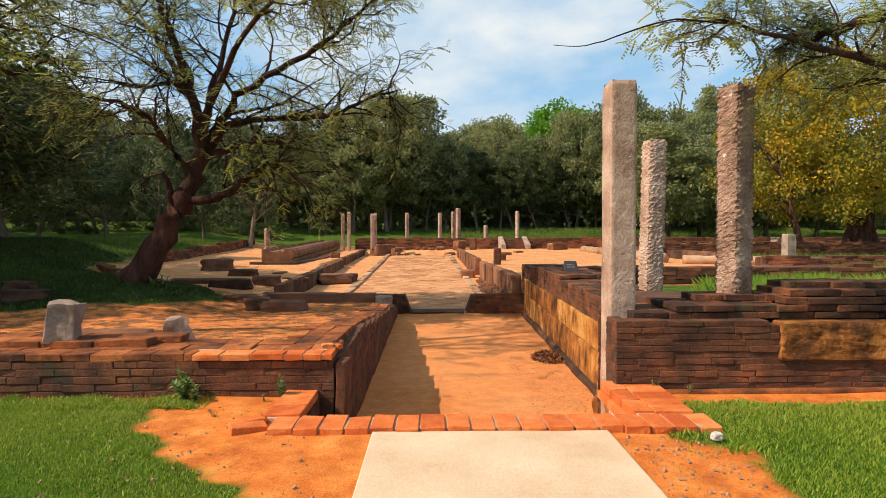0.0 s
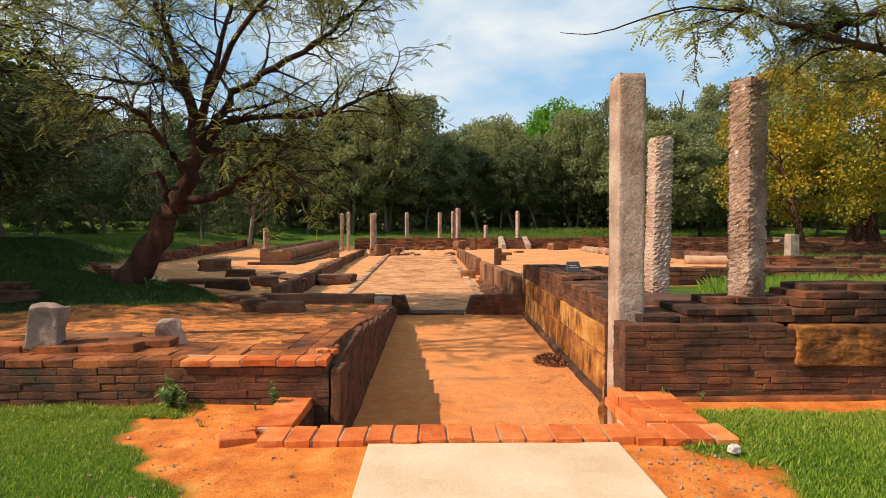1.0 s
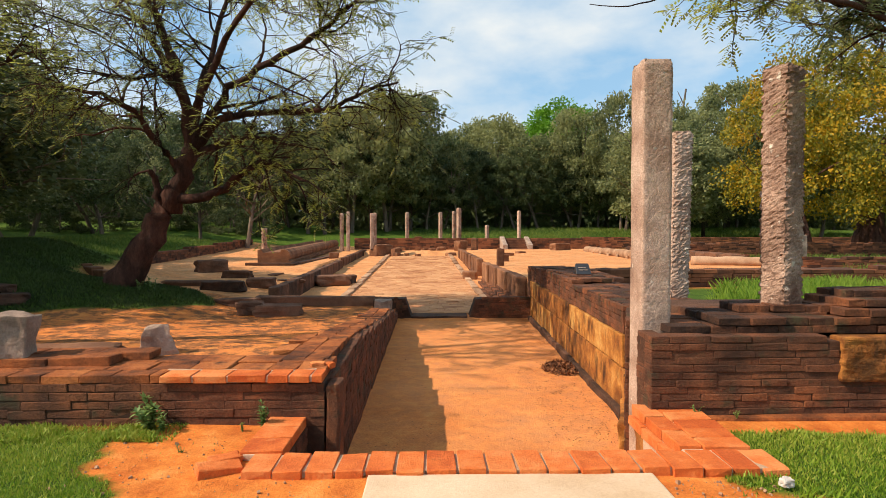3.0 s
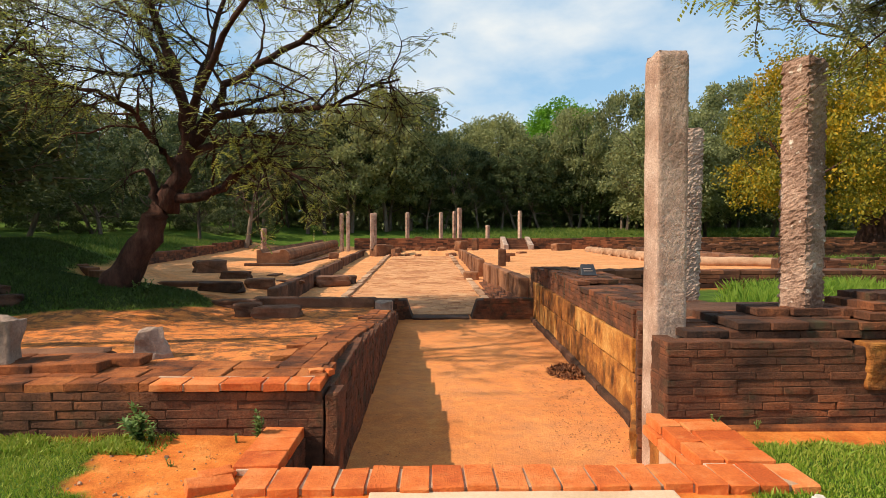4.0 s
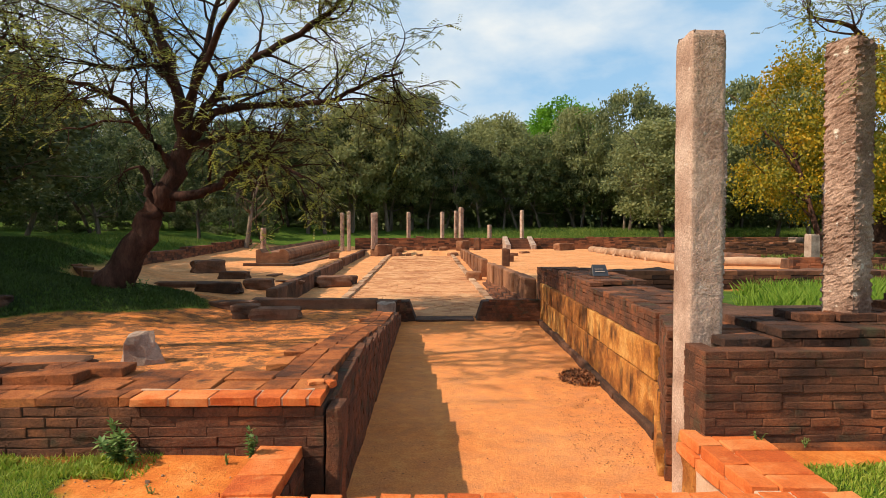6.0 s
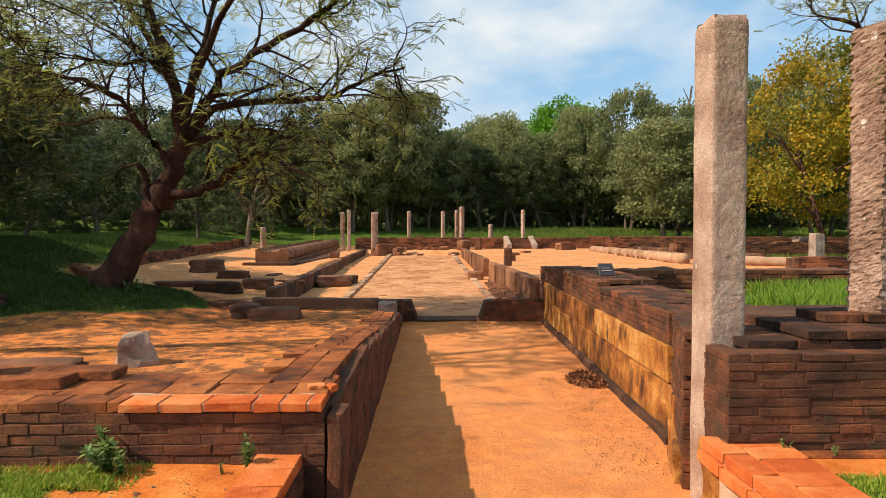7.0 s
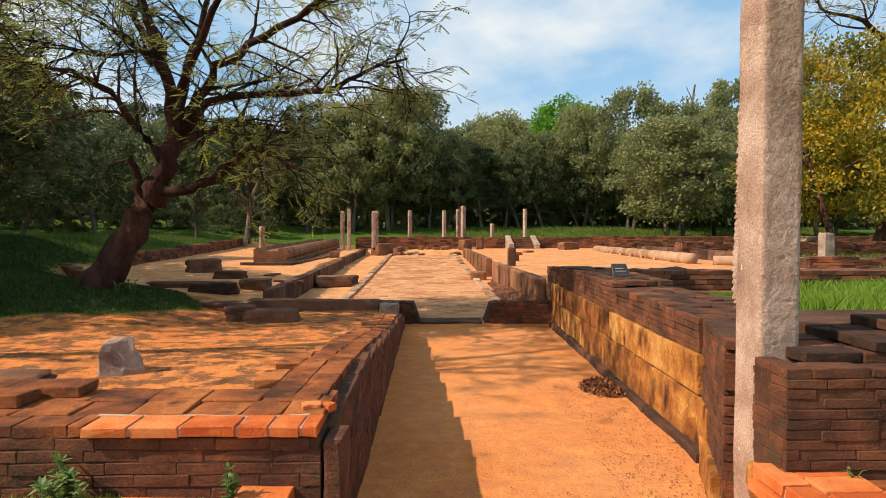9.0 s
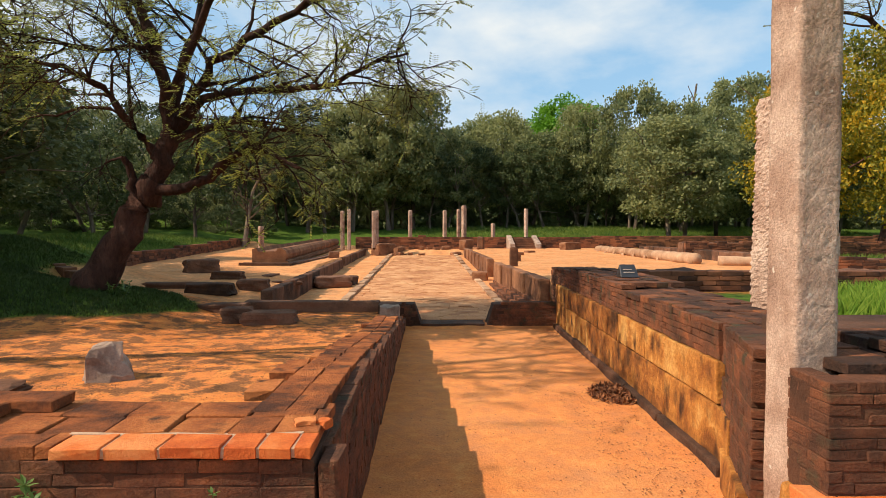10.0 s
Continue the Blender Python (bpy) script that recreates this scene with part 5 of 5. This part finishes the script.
# sloping brick bench below the east slabs
bench = thing("brick_bench", "sloping dark brick footing below the upright slabs", "footing", kind="structure", at=(1.9, 16, -0.5))
for y0, y1 in ((15.7, 23.4), (26.2, 38)):
    rows = []
    for k in range(4):
        rows += courses((1.62 + 0.14 * k, y1), (1.66 + 0.14 * k, y0), -0.56 + 0.10 * k + 0.012 * (y0 - 15), lambda u: -0.44 + 0.10 * k + 0.012 * (y0 - 15), seed=70 + k, course=0.10, length=0.32, depth=0.2)
    lay_joined("bricks", rows, FAR_BRICK, bench)

# sign on the east wall
sign = thing("wedge_sign", "small black sloping sign on the brick wall", "sign", at=(2.72, 11.2, 0.78))
bm = bmesh.new()
vs = [bm.verts.new(p) for p in ((2.58, 11.08, 0.78), (2.86, 11.08, 0.78), (2.86, 11.34, 0.78), (2.58, 11.34, 0.78), (2.60, 11.25, 0.98), (2.84, 11.25, 0.98))]
for f in ((0, 1, 5, 4), (1, 2, 5), (2, 3, 4, 5), (3, 0, 4), (3, 2, 1, 0)):
    bm.faces.new([vs[i] for i in f])
bmesh.ops.bevel(bm, geom=list(bm.edges), offset=0.008, segments=1, affect="EDGES")
part("plate", bm, BLACK_SIGN, sign)
bm = bmesh.new()
for k in range(2):
    t0 = 0.35 + 0.2 * k
    a = Vector((2.63, 11.08 + 0.17 * t0 - 0.006, 0.78 + 0.2 * t0))
    b = a + Vector((0.17 - 0.03 * k, 0, 0))
    up = Vector((0, 0.17, 0.2)) * 0.05
    o = Vector((0, -0.006, 0.005))
    bm.faces.new([bm.verts.new(p + o) for p in (a, b, b + up, a + up)])
part("lettering", bm, GREY, sign, "faded pale writing")

# ---- litter, weeds and grass ----


def heap(at, size, n, seed):
    r = random.Random(seed)
    lv, lf = [], []
    for k in range(n):
        a, d = r.uniform(0, 6.283), r.random() ** 0.6
        x, y = at[0] + math.cos(a) * d * size[0], at[1] + math.sin(a) * d * size[1]
        z = level(x, y) + 0.01 + size[2] * (1 - d) * r.random()
        leaf(lv, lf, Vector((x, y, z)), (rand_dir(r) + Vector((0, 0, 0.2))).normalized(), Vector((0, 0, 1)), r.uniform(0.03, 0.07), 0.014)
    ob = new("leaf_heap", mesh_of("leaf_heap", lv, lf, LITTER))
    tagged(ob, "small heap of dry brown leaves on the sand", "leaves", kind="stuff")


heap((1.98, 9.45, 0), (0.34, 0.42, 0.10), 1500, 3)


def scatter_litter():
    r = random.Random(14)
    lv, lf = [], []
    zones = ((1.2, 2.05, 6.3, 9.6, 900), (-0.8, 1.7, 5.2, 12, 450), (-6, -1.6, 6.2, 14, 17000), (-2.1, -1.2, 3.0, 4.9, 50))
    for x0, x1, y0, y1, n in zones:
        for k in range(n):
            x, y = r.uniform(x0, x1), r.uniform(y0, y1)
            if n > 2000 and noise.noise(Vector((x * 0.9, y * 1.6, 3))) < 0.05:
                continue
            leaf(lv, lf, Vector((x, y, level(x, y) + 0.008)), (rand_dir(r) * Vector((1, 1, 0.25))).normalized(), Vector((0, 0, 1)), r.uniform(0.012, 0.032), 0.006)
    ob = new("leaf_litter", mesh_of("leaf_litter", lv, lf, LITTER))
    tagged(ob, "scattered dry brown leaves on sand", "leaves", kind="stuff")


scatter_litter()


def weed(at, height, seed, leaves=34):
    r = random.Random(seed)
    sv, sf, lv, lf = [], [], [], []
    for s in range(4):
        pts, rad, d = limb(r, Vector((0, 0, -0.02)), Vector((r.uniform(-.5, .5), r.uniform(-.5, .1), 1)), height * r.uniform(0.6, 1), 0.005, 0.002, 0.2, 0.1, 6)
        tube(sv, sf, pts, rad, 4)
        for k in range(leaves // 2):
            j = r.randint(1, 6)
            dd = (rand_dir(r) * Vector((1, 1, 0.5)) + Vector((0, -0.2, 0.15))).normalized()
            leaf(lv, lf, pts[j], dd, Vector((0, 0, 1)), r.uniform(0.030, 0.062) * height / 0.25, 0.011 * height / 0.25)
    t = thing("weed", "leafy green weed growing at the foot of the wall", "plant", "weeds", at=at)
    stem = new("stem", mesh_of("stem", sv, sf, WEED))
    stem.parent = t
    new("foliage", mesh_of("foliage", lv, lf, WEED)).parent = stem


weed((-2.16, 4.97, 0.06), 0.28, 1, 150)
weed((-2.05, 4.95, 0.06), 0.20, 11, 60)
weed((-1.33, 4.98, 0.10), 0.20, 2, 60)
weed((2.02, 5.12, 0.10), 0.12, 3, 20)
weed((-1.46, 4.95, 0.06), 0.10, 4, 16)
weed((2.35, 5.14, 0.08), 0.08, 5, 12)
weed((-1.75, 4.55, 0.04), 0.09, 6, 20)
weed((-6.55, 14.0, level(-6.55, 14.0) - 0.02), 0.42, 7, 90)
weed((-6.75, 13.85, level(-6.75, 13.85) - 0.02), 0.30, 8, 60)


def grass(name, label, zones, material, seed, keep, lean=0.4):
    r = random.Random(seed)
    verts, faces = [], []
    for x0, x1, y0, y1, n, h in zones:
        for k in range(n):
            x, y = r.uniform(x0, x1), r.uniform(y0, y1)
            g = keep(x, y)
            if r.random() > g:
                continue
            z = level(x, y) - 0.004
            hh = h * r.uniform(0.4, 1.25) * (0.5 + 0.5 * g)
            a = r.uniform(0, 6.283)
            w = 0.16 * hh if hh < 0.1 else 0.012
            dx, dy = math.cos(a) * w, math.sin(a) * w
            lx, ly = r.gauss(0, lean) * hh, r.gauss(0, lean) * hh
            o = len(verts)
            verts += [(x - dx, y - dy, z), (x + dx, y + dy, z), (x + lx * 0.5 + dx * 0.6, y + ly * 0.5 + dy * 0.6, z + hh * 0.62), (x + lx, y + ly, z + hh)]
            faces += [(o, o + 1, o + 2), (o, o + 2, o + 3)]
    ob = new(name, mesh_of(name, verts, faces, material))
    return tagged(ob, label, "grass", kind="stuff")


grass("lawn_grass", "short bright green lawn grass", ((-5.6, -1.0, 1.6, 4.9, 170000, 0.026), (1.3, 5.5, 1.8, 5.0, 120000, 0.030)), GRASS, 1, lambda x, y: 0.02 + smooth(0.3, 0.7, grassiness(x, y) + 0.2 * fbm(x * 5, y * 5)))
grass("edge_grass", "rough grass along the foot of the walls", ((-6, -1.9, 4.72, 5.07, 22000, 0.05), (2.05, 6.5, 4.62, 4.86, 6000, 0.045), (1.7, 2.3, 3.7, 4.1, 500, 0.05)), GRASS, 2, lambda x, y: max(0.3, smooth(-0.3, 0.3, fbm(x * 2.5, y * 2.5))), 0.5)
grass("tall_grass", "tall bright green grass behind the brick wall", ((4.1, 10.5, 8.9, 13.2, 34000, 0.36),), TALL, 3, lambda x, y: smooth(-0.25, 0.25, fbm(x * 0.8, y * 0.8)) * smooth(0.0, 0.5, x - 4.1 - 0.51 * (y - 9.4)), 0.3)
grass("meadow_grass", "rough grass at the edge of the wood, coloured dark for its shade", ((-26, -11.5, 22, 45, 34000, 0.22), (-2, 40, 46, 62, 50000, 0.3), (12, 30, 12, 30, 16000, 0.25)), MEADOW_SHADE_TINTED, 4, lambda x, y: smooth(0.3, 0.8, grassiness(x, y)), 0.4)

# Shade on the mound is painted through these blades' dark colour.
grass("shade_grass", "low grass on the mound under the tree, coloured dark for its shade", ((-14.5, -4.8, 11, 19, 90000, 0.07),), SHADE_TINTED_GRASS, 5, lambda x, y: smooth(0.3, 0.8, grassiness(x, y)), 0.5)


def pebbles(n, seed):
    r = random.Random(seed)
    verts, faces = [], []
    for k in range(n):
        x, y = (r.uniform(-2.3, -0.5), r.uniform(2.6, 4.9)) if k % 2 else (r.uniform(1.32, 2.0), r.uniform(2.6, 4.05))
        s = r.choice((0.007, 0.007, 0.009, 0.010, 0.013, 0.022)) * r.uniform(0.7, 1.2)
        v, fc = BLOCKS[k % 7]
        m = Matrix.LocRotScale((x, y, level(x, y) + s * 0.2), Euler((r.uniform(0, 3), r.uniform(0, 3), r.uniform(0, 3))), (s, s * 0.8, s * 0.7))
        o = len(verts)
        verts += [tuple(m @ Vector(p)) for p in v]
        faces += [[i + o for i in f] for f in fc]
    ob = new("pebbles", mesh_of("pebbles", verts, faces, PALE_KERB))
    tagged(ob, "small pale pebbles on the red earth", "pebbles", kind="stuff")


pebbles(700, 8)
stone("pebble", "small white stone lying in the grass", "stone", (1.99, 3.93, 0.06), (0.065, 0.05, 0.05), 20, material=WHITE_STONE, seed=5, rough=0.2)
stone("brick_fragment", "broken orange brick lying on the red earth", "brick", (-1.38, 4.35, 0.04), (0.20, 0.12, 0.06), 35, material=NEW_BRICK, seed=6, rough=0.1)
stone("pebble", "small white stone lying in the grass", "stone", (-3.0, 3.55, 0.05), (0.05, 0.04, 0.03), 20, material=WHITE_STONE, seed=9, rough=0.2)
stone("slab_stone", "flat grey slab lying on the brick wall", "stone", (-3.35, 5.95, 0.43), (0.80, 0.3, 0.07), 4, material=BROWN_STONE, seed=16, rough=0.08, bevel=0.06)
stone("brick_fragment", "broken orange brick lying on the wall's corner", "brick", (-0.99, 5.38, 0.425), (0.11, 0.08, 0.045), 12, material=NEW_BRICK, seed=7, rough=0.1)
stone("brick_fragment", "broken orange brick lying on the wall's corner", "brick", (-0.90, 5.40, 0.415), (0.07, 0.08, 0.045), -20, material=NEW_BRICK, seed=8, rough=0.1)
